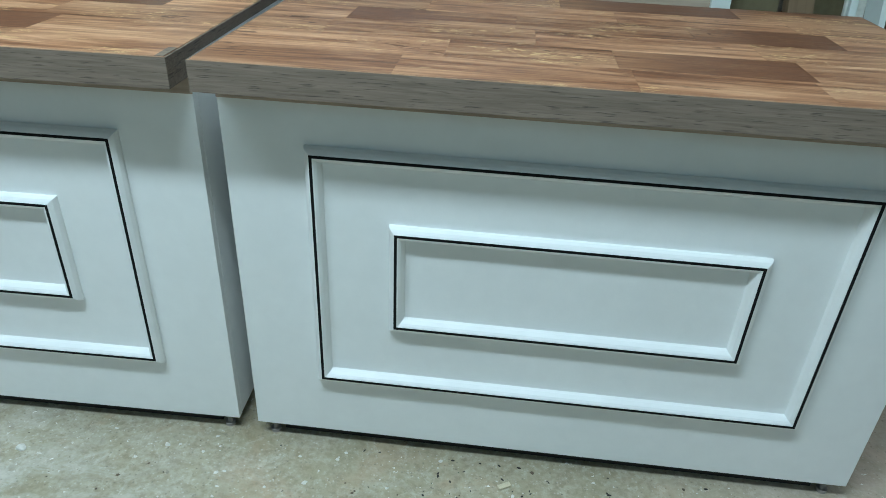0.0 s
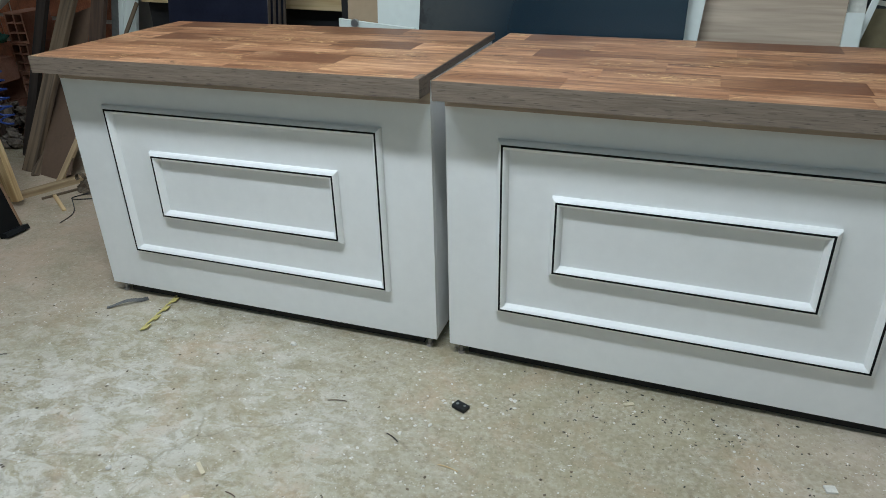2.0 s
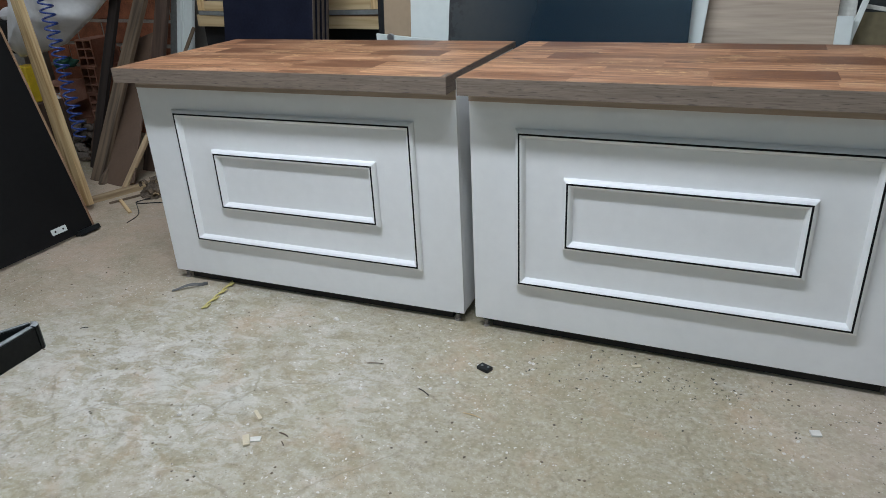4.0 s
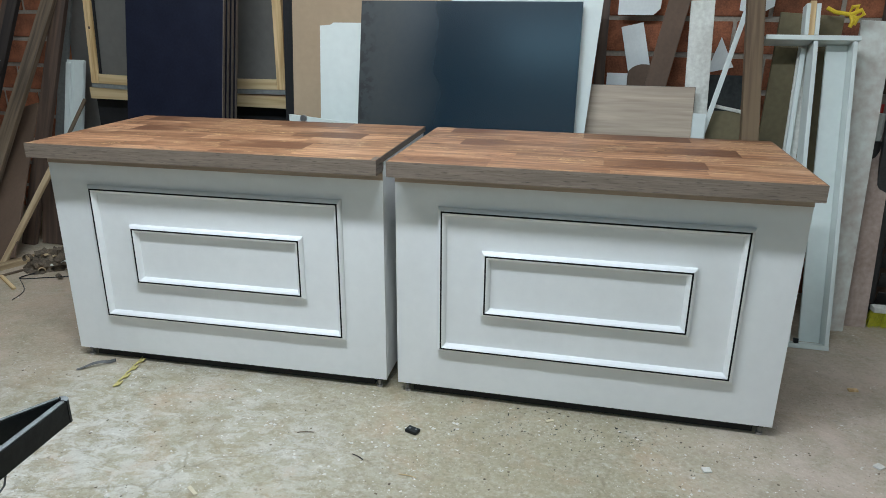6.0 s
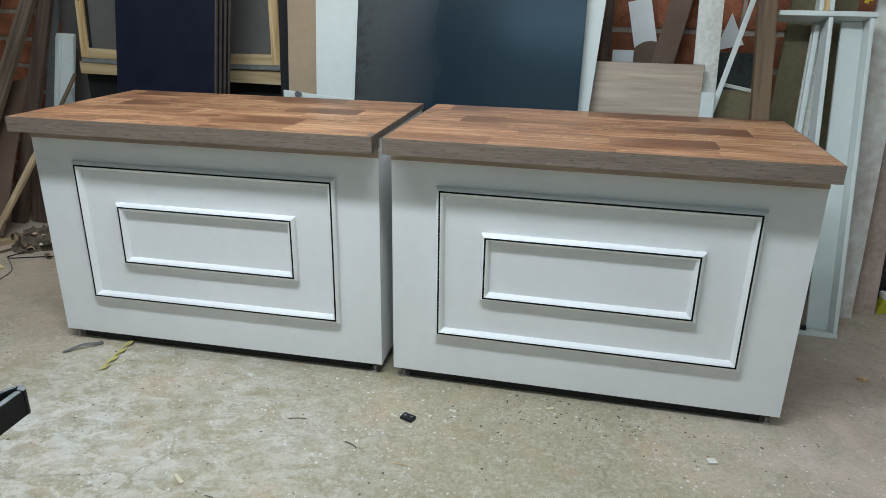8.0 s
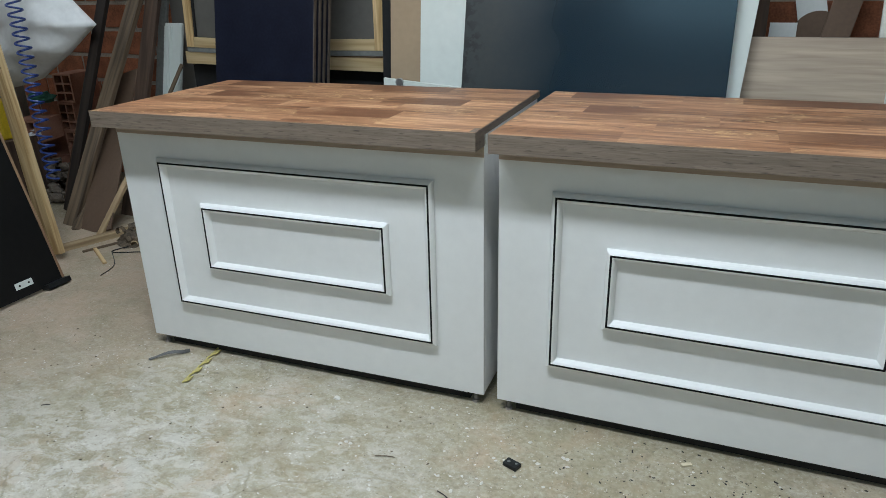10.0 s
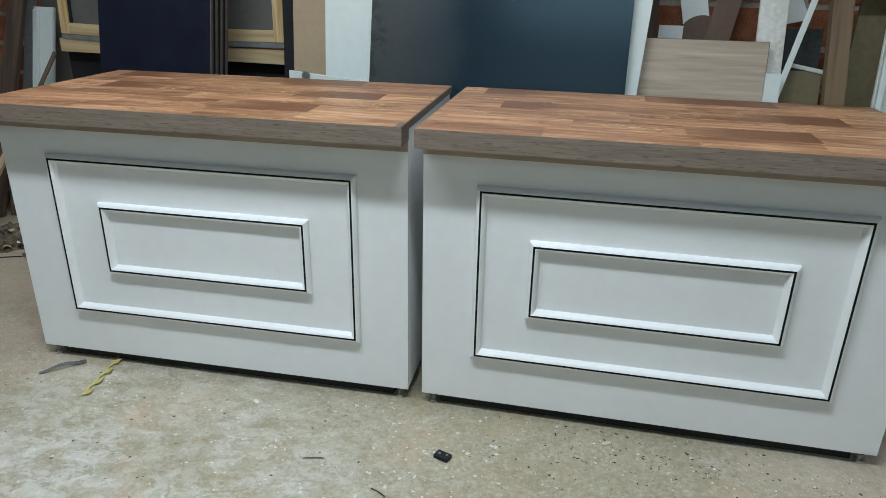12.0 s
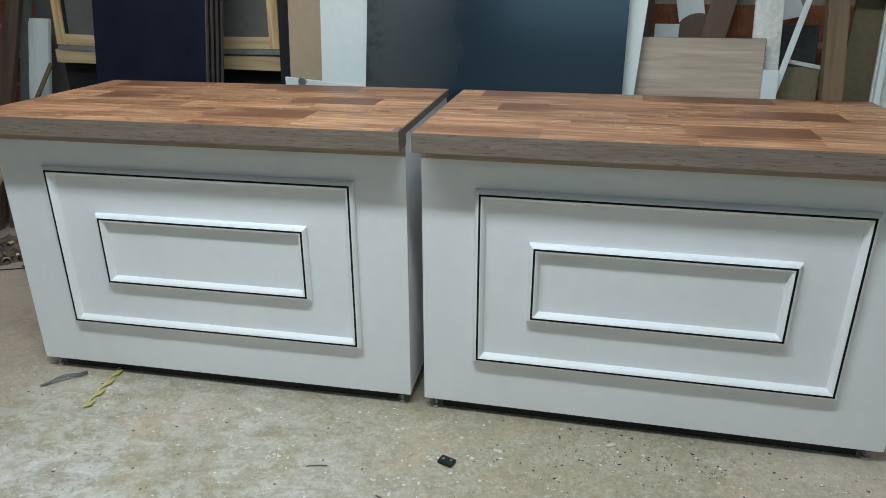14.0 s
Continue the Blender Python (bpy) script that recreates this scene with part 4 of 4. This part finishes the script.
tagged(part("crate", block(-0.14, 0.14, 0, 0.25, 0, 0.4195, 0.004), M_DARKWOOD, None, "", pose(-4.17, 2.25, 0)), "dark wooden crate under the yellow bin", "crate")


def hollow_brick(m, label="red clay hollow brick, stacked"):
    b = thing("hollow_brick", m, label, "brick", "hollow bricks")
    bm = bmesh.new()
    xs, zs = (0, 0.012, 0.066, 0.078, 0.132, 0.144), (0, 0.012, 0.059, 0.069, 0.119, 0.129, 0.178, 0.19)
    g = [[bm.verts.new((x, 0, z)) for z in zs] for x in xs]
    web = [bm.faces.new((g[i][j], g[i + 1][j], g[i + 1][j + 1], g[i][j + 1])) for i in range(5) for j in range(7) if i % 2 == 0 or j % 2 == 0]
    r = bmesh.ops.extrude_face_region(bm, geom=web)
    bmesh.ops.translate(bm, vec=(0, 0.24, 0), verts=[v for v in r["geom"] if isinstance(v, bmesh.types.BMVert)])
    part("shell", bm, M_CLAY, b)


for i in range(4):
    hollow_brick(pose(-4.16 + 0.01 * (i % 2), 2.78, 0.192 * i, 0, 0, 6 * (i % 2)))
for i in range(2):
    hollow_brick(pose(-4.42, 2.74, 0.192 * i, 0, 0, -8))

# extractor, rubble and rags in the corner
ex = thing("dust_extractor", pose(-4.47, 2.52, 0), "grey dust extractor with a black motor", "dust extractor")
part("cabinet", block(-0.11, 0.11, 0, 0.20, 0, 0.70, 0.012), M_ENAMEL, ex)
part("motor", block(-0.12, 0.09, 0.01, 0.17, 0.701, 0.93, 0.03), M_PLASTIC, ex, "black motor housing")
cap = bmesh.new()
bmesh.ops.create_uvsphere(cap, u_segments=20, v_segments=10, radius=0.075, matrix=Matrix.Translation((-0.01, 0.09, 0.955)) @ Matrix.Diagonal((1, 1, 0.75, 1)))
part("cap", cap, M_BAG, ex, "white domed cap")
mound = bmesh.new()
for i in range(170):
    d, a = 0.36 * math.sqrt(random.random()), random.uniform(0, 6.283)
    x, y = -4.13 + d * math.cos(a) * 1.1, 2.55 + d * math.sin(a) * 0.55
    top_z = max(0.02, 0.40 * (1 - d / 0.40))
    s0 = random.uniform(0.018, 0.05)
    got = bmesh.ops.create_icosphere(mound, subdivisions=1, radius=s0, matrix=Matrix.Translation((x, y, max(s0 * 0.6, random.uniform(0.3, 1.0) * top_z))) @ Matrix.Rotation(random.uniform(0, 3), 4, "X") @ Matrix.Diagonal((1.3, 0.9, 0.6, 1)))
    for v in got["verts"]:
        v.co += Vector((random.uniform(-1, 1), random.uniform(-1, 1), random.uniform(-1, 1))) * s0 * 0.25
        v.co.z = max(v.co.z, 0.001)
tagged(part("rubble_heap", mound, M_RUBBLE), "grey-brown heap of rubble in the corner", "rubble", kind="stuff")
hollow_brick(pose(-4.215, 2.44, 0.36, 0, 0, 12) @ pose(0, 0, 0.15, 0, 90, 0), "red clay hollow brick lying on rubble")


def rag(m, radius, material, label):
    bm = bmesh.new()
    bmesh.ops.create_icosphere(bm, subdivisions=4, radius=radius)
    for v in bm.verts:
        p = v.co / radius
        v.co *= 1 + 0.45 * noise.noise(p * 1.7 + Vector((radius * 90, 3, 1))) + 0.16 * noise.noise(p * 6)
        v.co.z = max(v.co.z * 0.6, -0.3 * radius)
    ob = tagged(part("rag", bm, material, None, "", m), label, "rag", "rags")
    for q in ob.data.polygons:
        q.use_smooth = True


rag(pose(-4.20, 2.70, 0.61), 0.075, M_TEAL, "crumpled teal cloth on hollow bricks")
rag(pose(-4.08, 2.50, 0.42), 0.045, M_BAG, "crumpled white rag on the rubble")
rag(pose(-4.30, 2.46, 0.30), 0.06, M_GREY_CLOTH, "crumpled dark rag on the rubble")

# dark panel behind the strip, and shavings swept up against the planks
plank("dark_board", (-3.02, 2.40, 0.0), (-3.0, 2.52, 0.60), 0.34, 0.015, M_DARKWOOD, "dark brown panel leaning below the casing", "board")
plank("brown_strip", (-3.48, 2.55, 0.0), (-2.985, 2.72, 0.86), 0.022, 0.012, M_OLD, "thin brown strip leaning across the casing", "strip")
for i in range(12):
    bm = bmesh.new()
    bmesh.ops.create_icosphere(bm, subdivisions=3, radius=0.05)
    s = random.uniform(0.6, 1.25)
    for v in bm.verts:
        v.co *= s * (1 + 1.1 * noise.noise(v.co * 34 + Vector((i * 7, 0, 0))))
        v.co.z = max(v.co.z * 0.8, -0.012)
    tagged(part("shaving_lump", bm, M_RAG, None, "", pose(-2.77 + random.uniform(-0.10, 0.10), 2.06 + random.uniform(-0.08, 0.08), 0.012 + 0.045 * (i % 3 == 0))), "crumpled brown shavings lying on the floor", "shavings", "swept shavings")
for i in range(14):
    bm = bmesh.new()
    rows = []
    turn, wide, size = random.uniform(1.5, 4.5), random.uniform(0.012, 0.03), random.uniform(0.012, 0.03)
    for k in range(9):
        u = turn * k / 8
        rows.append([bm.verts.new((size * math.cos(u) + j * 0.0015 * math.cos(u), w, size * (1 + math.sin(u)))) for j in (0, 1) for w in (-wide, wide)])
    for p, q in zip(rows, rows[1:]):
        for c0, c1 in ((0, 1), (1, 3), (3, 2), (2, 0)):
            bm.faces.new((p[c0], p[c1], q[c1], q[c0]))
    tagged(part("curled_shaving", bm, (M_OLD_PINE, M_RAG, M_DUSTY)[i % 3], None, "", pose(-2.75 + random.uniform(-0.15, 0.13), 2.02 + random.uniform(-0.12, 0.10), random.uniform(0.0, 0.06) * (i % 2), 0, 0, random.uniform(0, 180))), "curled pale wood shaving in the swept heap", "shaving", "swept shavings")

# ---- right side: louvre, broom, clutter ----
lv = thing("louvre_shutter", pose(1.445, 2.40, 0, -4, -1.5, -5), "dark steel louvred shutter leaning on the wall", "shutter")
for x in (0.0, 0.50):
    part("stile", block(x, x + 0.075, 0, 0.04, 0, 1.5, 0.012), M_DARKSTEEL, lv)
for k in range(15):
    part("louvre", block(0.076, 0.499, 0.004, 0.012, 0, 0.085, 0.001), M_DARKSTEEL, lv, "", pose(0, 0.01, 0.06 + 0.095 * k, 28))
tagged(part("crate", block(-0.09, 0.09, 0, 0.10, 0, 0.60, 0.004), M_BROWN, None, "", pose(1.40, 2.475, 0, 0, 0, -5)), "brown wooden crate behind leaning boards", "crate")
tagged(part("carton", block(-0.07, 0.07, 0, 0.08, 0, 0.13, 0.003), M_BOARD, None, "", pose(1.40, 2.48, 0.6005, 0, 0, -5)), "white carton on a crate", "carton")
tagged(part("tin", rod([(0, 0, 0), (0, 0, 0.11)], 0.05, 20), M_DARKSTEEL, None, "", pose(1.40, 2.53, 0.7315)), "dark metal tin on a carton", "tin")
bot = thing("spray_bottle", pose(1.41, 2.53, 0.842), "clear bottle with an orange cap", "bottle")
part("body", rod([(0, 0, 0), (0, 0, 0.11), (0, 0, 0.125)], 0.032, 16), M_DUSTY, bot)
part("cap", rod([(0, 0, 0.126), (0, 0, 0.165)], 0.014, 12), M_RED, bot, "orange-red cap")

br = thing("broom", pose(1.62, 2.32, 0, 0, 0, 4), "broom with lime bristles and red handle", "broom")
bris = bmesh.new()
for i in range(420):
    x, y = random.uniform(-0.14, 0.14), random.uniform(-0.025, 0.025)
    rod([(x, y, 0.075), (x * 1.12 + random.uniform(-0.01, 0.01), y * 1.5 + random.uniform(-0.008, 0.008), 0.002)], 0.0022, 3, bris)
tagged(part("bristles", bris, M_BRISTLE, br, "lime yellow bristles"), kind="stuff")
part("block", block(-0.145, 0.145, -0.028, 0.028, 0.072, 0.098, 0.006), M_DUSTY, br)
part("socket", rod([(0.02, 0, 0.096), (0.022, 0, 0.15)], 0.017, 12), M_GREEN, br, "green plastic socket")
part("handle", rod([(0.022, 0, 0.148), (0.10, 0.13, 1.3)], 0.011, 10), M_RED, br, "red handle")
tie = bmesh.new()
for loop in ([(-0.085, 0, 0.030), (-0.05, -0.006, 0.012), (-0.01, -0.01, 0.006), (0.02, -0.012, 0.0)],
             [(0.0, -0.01, 0.0), (0.012, -0.02, 0.035), (0.032, -0.02, 0.040), (0.030, -0.015, 0.010), (0.005, -0.01, -0.004)],
             [(0.005, -0.01, 0.0), (0.05, -0.02, 0.022), (0.062, -0.02, 0.004), (0.040, -0.015, -0.012), (0.010, -0.01, -0.004)],
             [(0.012, -0.012, 0.0), (0.022, -0.018, -0.025), (0.016, -0.012, -0.050)],
             [(0.016, -0.012, 0.0), (0.038, -0.018, -0.018), (0.030, -0.012, -0.040)]):
    rod(loop, 0.0092, 7, tie)
tagged(part("yellow_strap", tie, M_YELLOW, None, "", pose(1.178, 2.47, 1.392)), "yellow plastic strap knotted on the frame", "strap")

# ---- black tray close to the camera ----
ty = thing("bar_stand", pose(-0.575, -0.31, 0), "scuffed black flat-bar loop on a post", "stand")


def wall_piece(a, b, z0, z1, t):
    d = (Vector(b) - Vector(a)).normalized()
    n = Vector((-d.y, d.x)) * t
    bm = bmesh.new()
    ring = [(a[0], a[1]), (b[0], b[1]), (b[0] + n.x, b[1] + n.y), (a[0] + n.x, a[1] + n.y)]
    lo, hi = [bm.verts.new((x, y, z0)) for x, y in ring], [bm.verts.new((x, y, z1)) for x, y in ring]
    bm.faces.new(lo)
    bm.faces.new(hi)
    for k in range(4):
        bm.faces.new((lo[k], lo[(k + 1) % 4], hi[(k + 1) % 4], hi[k]))
    bmesh.ops.bevel(bm, geom=bm.edges[:], offset=0.0012, segments=2, affect="EDGES")
    return bm


BAR_A, BAR_B = ((0.0, 0.0), (0.014, -0.27)), ((-0.020, 0.008), (-0.165, -0.27))
part("bar", wall_piece(*BAR_A, 0.815, 0.851, -0.010), M_PLASTIC, ty)
part("bar", wall_piece(*BAR_B, 0.815, 0.851, 0.007), M_PLASTIC, ty)
nose = [(0.0, 0.0006), (-0.0012, 0.0055), (-0.0050, 0.0095), (-0.0120, 0.0115), (-0.0200, 0.0086), (-0.0136, 0.0058), (-0.0098, 0.0002)]
for z0, z1, what, stuff, words in ((0.815, 0.851, "tip", M_PLASTIC, ""), (0.8512, 0.8519, "bar_edge", M_SCUFF, "scraped grey bar edge")):
    bm = bmesh.new()
    lo, hi = [bm.verts.new((x, y, z0)) for x, y in nose], [bm.verts.new((x, y, z1)) for x, y in nose]
    bm.faces.new(lo[::-1])
    bm.faces.new(hi)
    for k in range(len(nose)):
        j = (k + 1) % len(nose)
        bm.faces.new((lo[k], lo[j], hi[j], hi[k]))
    bmesh.ops.recalc_face_normals(bm, faces=bm.faces[:])
    part(what, bm, stuff, ty, words)
part("bar_edge", wall_piece((-0.0008, -0.002), (0.0132, -0.27), 0.8512, 0.8520, -0.008), M_SCUFF, ty, "scraped grey bar edge")
part("bar_edge", wall_piece((-0.0200, 0.006), (-0.1635, -0.268), 0.8512, 0.8520, 0.005), M_SCUFF, ty, "scraped grey bar edge")
part("grip", block(-0.066, -0.017, -0.20, -0.120, 0.822, 0.846, 0.011), M_GRIP, ty, "worn dark grey rubber block")
part("crossbar", block(-0.166, 0.015, -0.285, -0.271, 0.815, 0.851, 0.002), M_PLASTIC, ty)
part("post", rod([(-0.05, -0.278, 0.03), (-0.05, -0.278, 0.816)], 0.007, 12), M_DARKSTEEL, ty)
part("base", block(-0.17, 0.07, -0.39, -0.15, 0.0, 0.03, 0.006), M_DARKSTEEL, ty)
part("cord", rod([(-0.002, -0.115, 0.815), (0.001, -0.125, 0.80), (0.003, -0.140, 0.795), (-0.006, -0.152, 0.795), (-0.012, -0.175, 0.79), (-0.020, -0.23, 0.70), (-0.03, -0.27, 0.5)], 0.0013, 6), M_GREY_CLOTH, ty, "thin grey cord")

# ---- litter on the floor ----
def crumb(name, m, sx, sy, sz, material, label, category="chip", group=""):
    bm = bmesh.new()
    bmesh.ops.create_icosphere(bm, subdivisions=2, radius=0.5)
    seed = Vector((random.uniform(0, 90), 0, 0))
    for v in bm.verts:
        v.co *= 1 + 0.55 * noise.noise(v.co * 2.4 + seed)
        v.co = Vector((v.co.x * sx, v.co.y * sy, max(v.co.z, -0.28) * sz))
    low = min(v.co.z for v in bm.verts)
    for v in bm.verts:
        v.co.z -= low
    return tagged(part(name, bm, material, None, "", m), label, category, group)


def slab(name, x, y, sx, sy, sz, turn, material, label, category="chip", group=""):
    return tagged(part(name, block(-sx / 2, sx / 2, -sy / 2, sy / 2, 0, sz, min(sz, sx, sy) * 0.2), material, None, "", pose(x, y, 0.0005, 0, 0, turn)), label, category, group)


chip = slab("rubber_clip", -0.403, 0.956, 0.046, 0.030, 0.012, -20, M_PLASTIC, "small black plastic clip on the floor", "clip")
part("hole", rod([(-0.011, 0, 0.0121), (-0.011, 0, 0.0126)], 0.005, 10), M_SCUFF, chip, "dusty hole")
part("hole", rod([(0.012, 0.004, 0.0121), (0.012, 0.004, 0.0126)], 0.004, 10), M_SCUFF, chip, "dusty hole")
slab("plaster_chip", 0.573, 0.963, 0.028, 0.024, 0.006, 15, M_CHIP, "white plaster chip on the floor", group="plaster chips")
slab("plaster_chip", 1.124, 1.111, 0.03, 0.026, 0.006, 40, M_CHIP, "white plaster chip on the floor", group="plaster chips")
slab("wood_chip", -0.91, 0.40, 0.03, 0.02, 0.005, 25, M_CHIP, "pale flat plaster flake on the floor", "flake")
slab("wood_chip", -0.932, 0.385, 0.046, 0.02, 0.008, -50, M_PALE_CHIP, "pale wooden chip on the floor", "chip", "wood chips")
slab("wood_chip", 0.06, 1.131, 0.03, 0.012, 0.006, 30, M_PALE_CHIP, "pale wooden chip on the floor", "chip", "wood chips")
slab("wood_chip", -0.973, 0.495, 0.05, 0.012, 0.006, -35, M_PALE_CHIP, "pale wooden chip on the floor", "chip", "wood chips")
slab("wood_chip", 1.20, 1.62, 0.035, 0.018, 0.008, 10, M_PINE, "pale wooden chip on the floor", "chip", "wood chips")
def splinter(x, y, length, turn, material, label):
    bow = [(length * (u - 0.5), 0.05 * length * math.sin(3.1 * u), 0.003 + 0.0015 * math.sin(2 * u)) for u in (0, 0.2, 0.4, 0.6, 0.8, 1.0)]
    tagged(part("splinter", rod(bow, 0.0016, 5), material, None, "", pose(x, y, 0, 0, 0, turn)), label, "splinter", "splinters")


splinter(-0.844, 0.446, 0.036, -12, M_DARKWOOD, "thin dark wood splinter on the floor")
splinter(-0.824, 0.411, 0.022, -40, M_DARKWOOD, "thin dark wood splinter on the floor")
splinter(-0.541, 0.772, 0.05, -28, M_TARRED, "thin bent black splinter on the floor")
splinter(-0.763, 0.863, 0.06, 12, M_OLD, "thin brown wood splinter on the floor")
splinter(-0.355, 0.714, 0.06, -8, M_PINE_X, "thin pale wood splinter on the floor")
splinter(-1.951, 0.706, 0.03, 25, M_TARRED, "short dark splinter on the floor")
crumb("plaster_crumb", pose(-1.211, 0.417, 0), 0.016, 0.016, 0.010, M_CHIP, "white plaster crumb on the floor", "crumb", "crumbs")
for x, y, count, spread in ((-0.90, 0.875, 7, 0.035), (-0.56, 0.83, 9, 0.06), (-0.30, 1.02, 7, 0.04), (-0.46, 0.94, 6, 0.03), (0.50, 0.88, 10, 0.05), (-0.62, 0.70, 7, 0.05)):
    for i in range(count):
        s = random.uniform(0.005, 0.016)
        crumb("plaster_crumb", pose(x + random.gauss(0, spread), y + random.gauss(0, spread * 0.7), 0, 0, 0, random.uniform(0, 180)), s, s * 0.7, s * 0.3, M_CHIP, "white plaster crumb on the floor", "crumb", "crumbs")
crumb("plaster_crumb", pose(-1.049, 1.083, 0), 0.022, 0.018, 0.012, M_CHIP, "white plaster crumb on the floor", "crumb", "crumbs")
for i in range(150):
    x, y = random.uniform(-2.3, 1.9), random.uniform(-0.1, 1.18)
    s = random.uniform(0.003, 0.010) * (1.6 if i % 17 == 0 else 1)
    crumb("plaster_crumb", pose(x, y, 0, 0, 0, random.uniform(0, 180)), s, s * 0.7, s * 0.35, M_CHIP, "white plaster crumb on the floor", "crumb", "crumbs")
grit = bmesh.new()
for i in range(140):
    x, y = random.gauss(0.18, 0.26), min(1.19, random.gauss(1.06, 0.10))
    s = random.uniform(0.0010, 0.0029)
    bmesh.ops.create_icosphere(grit, subdivisions=1, radius=s, matrix=Matrix.Translation((x, y, s * 0.4)) @ Matrix.Rotation(random.uniform(0, 3.1), 4, "Z") @ Matrix.Diagonal((random.uniform(1, 2.4), 0.9, 0.6, 1)))
tagged(part("dark_grit", grit, M_UNDER), "black grit scattered on the floor", "grit", kind="stuff")

for name, count, material, label in (("white_specks", 1500, M_CHIP, "white dust specks on the floor"), ("brown_specks", 900, M_RAG, "brown sawdust specks on the floor")):
    vs, fs = [], []
    for i in range(count):
        x, y = random.uniform(-2.9, 2.0), random.uniform(-0.3, 1.185)
        s = random.choice((0.0012, 0.0018, 0.0026, 0.0045))
        a = random.uniform(0, 6.28)
        n = len(vs)
        for k in range(5):
            r = s * random.uniform(0.6, 1.4)
            vs.append((x + r * math.cos(a + k * 1.257), y + r * math.sin(a + k * 1.257), 0.0004))
        vs.append((x, y, 0.0006 + s * 0.45))
        fs += [(n + k, n + (k + 1) % 5, n + 5) for k in range(5)] + [(n + 4, n + 3, n + 2, n + 1, n)]
    me = bpy.data.meshes.new(name)
    me.from_pydata(vs, [], fs)
    me.materials.append(material)
    tagged(new(name, me), label, "specks", kind="stuff")

# twisted grey felt strip
felt = bmesh.new()
prev = None
for k in range(15):
    u = k / 14
    c = Vector((-1.842 + 0.108 * u, 1.058 + 0.10 * u, 0.004 + 0.012 * math.sin(u * 3.1) ** 2))
    a = 0.4 + 1.2 * u
    w = (0.006 + 0.014 * u ** 2) * Vector((-0.6 * math.cos(a), 0.75 * math.cos(a), 0.35 * math.sin(a)))
    lift = max(0.0, 0.002 - min((c - w).z, (c + w).z))
    row = [felt.verts.new(c + s * w + Vector((0, 0, lift + h))) for s in (-1, 1) for h in (0, 0.002)]
    if prev:
        for p, q in ((0, 1), (1, 3), (3, 2), (2, 0)):
            felt.faces.new((prev[p], prev[q], row[q], row[p]))
    prev = row
tagged(part("felt_strip", felt, M_GREY_CLOTH), "grey twisted felt strip on the floor", "strip")

# yellow plastic chain
chain = thing("plastic_chain", pose(-1.612, 0.972, 0), "yellow plastic chain lying by the counter", "chain")
for k in range(4):
    y = 0.018 + 0.062 * k
    link = block(-0.003, 0.022, -0.014, 0.014, 0.002, 0.007, 0.0012)
    for v in link.verts:
        v.co.y += 0.35 * v.co.x
        v.co.z += 0.25 * max(v.co.x, 0)
    rod([(0.001, 0.010, 0.005), (-0.001, 0.030, 0.006), (0.003, 0.052, 0.005)], 0.0032, 6, link)
    part("link", link, M_CHAIN, chain, "", pose(-0.010 * k, y, 0, 0, 0, 9))

# cables, sticks and threads
def cable(points, r, label):
    pts = []
    ends = [points[0], *points, points[-1]]
    for p, a, b, q in zip(ends, ends[1:], ends[2:], ends[3:]):
        for k in range(8):
            u = k / 8
            pts.append(tuple(0.5 * (2 * a[c] + (b[c] - p[c]) * u + (2 * p[c] - 5 * a[c] + 4 * b[c] - q[c]) * u * u + (3 * a[c] - p[c] - 3 * b[c] + q[c]) * u ** 3) for c in (0, 1)) + (r + 0.001,))
    pts.append((*points[-1], r + 0.001))
    tagged(part("cable", rod(pts, r, 6), M_PLASTIC), label, "cable", "floor cables")


cable([(-2.55, 1.98), (-2.72, 1.90), (-2.86, 1.86), (-2.80, 2.05), (-2.92, 2.16)], 0.0028, "thin black cable on the floor")
cable([(-2.86, 1.86), (-2.70, 1.72), (-2.66, 1.60)], 0.0022, "thin black cable end on the floor")
plank("kindling", (-2.98, 1.86, 0.012), (-2.76, 1.72, 0.012), 0.02, 0.011, M_PINE, "pine stick lying on the floor", "stick", face=(0, 0, 1))
plank("kindling", (-2.90, 2.02, 0.012), (-3.0, 1.80, 0.012), 0.015, 0.011, M_OLD, "brown stick lying on the floor", "stick", face=(0, 0, 1))

# ---- bricks of the wall ----
BRICK_L, BRICK_H, PITCH_X, PITCH_Z = 0.285, 0.146, 0.305, 0.172
brick_meshes = []
for i in range(6):
    bm = block(0, BRICK_L, 0.005, 0.03, 0, BRICK_H, 0.003)
    for v in bm.verts:
        v.co += Vector((random.uniform(-0.003, 0.003), random.uniform(-0.003, 0.003), random.uniform(-0.003, 0.003)))
    brick_meshes.append(mesh("brick", bm, M_BRICK))
rest = bmesh.new()
for row in range(19):
    for col in range(36):
        x = -6.4 + PITCH_X * col + (PITCH_X / 2 if row % 2 else 0)
        z = 0.008 + PITCH_Z * row
        if x > 4.2:
            continue
        near = (-0.1 < x < 2.2 and 0.6 < z < 2.1) or (-5.6 < x < -3.0 and z < 1.9)
        if near:
            ob = new("brick", brick_meshes[(row * 7 + col * 3) % 6])
            ob.parent = wall_north
            ob.location = (x, 0, z)
        else:
            rest.from_mesh(brick_meshes[(row * 7 + col * 3) % 6])
            rest.verts.ensure_lookup_table()
            bmesh.ops.translate(rest, vec=(x, 0, z), verts=rest.verts[-len(brick_meshes[(row * 7 + col * 3) % 6].vertices):])
tagged(part("brickwork", rest, M_BRICK, wall_north), kind="stuff")
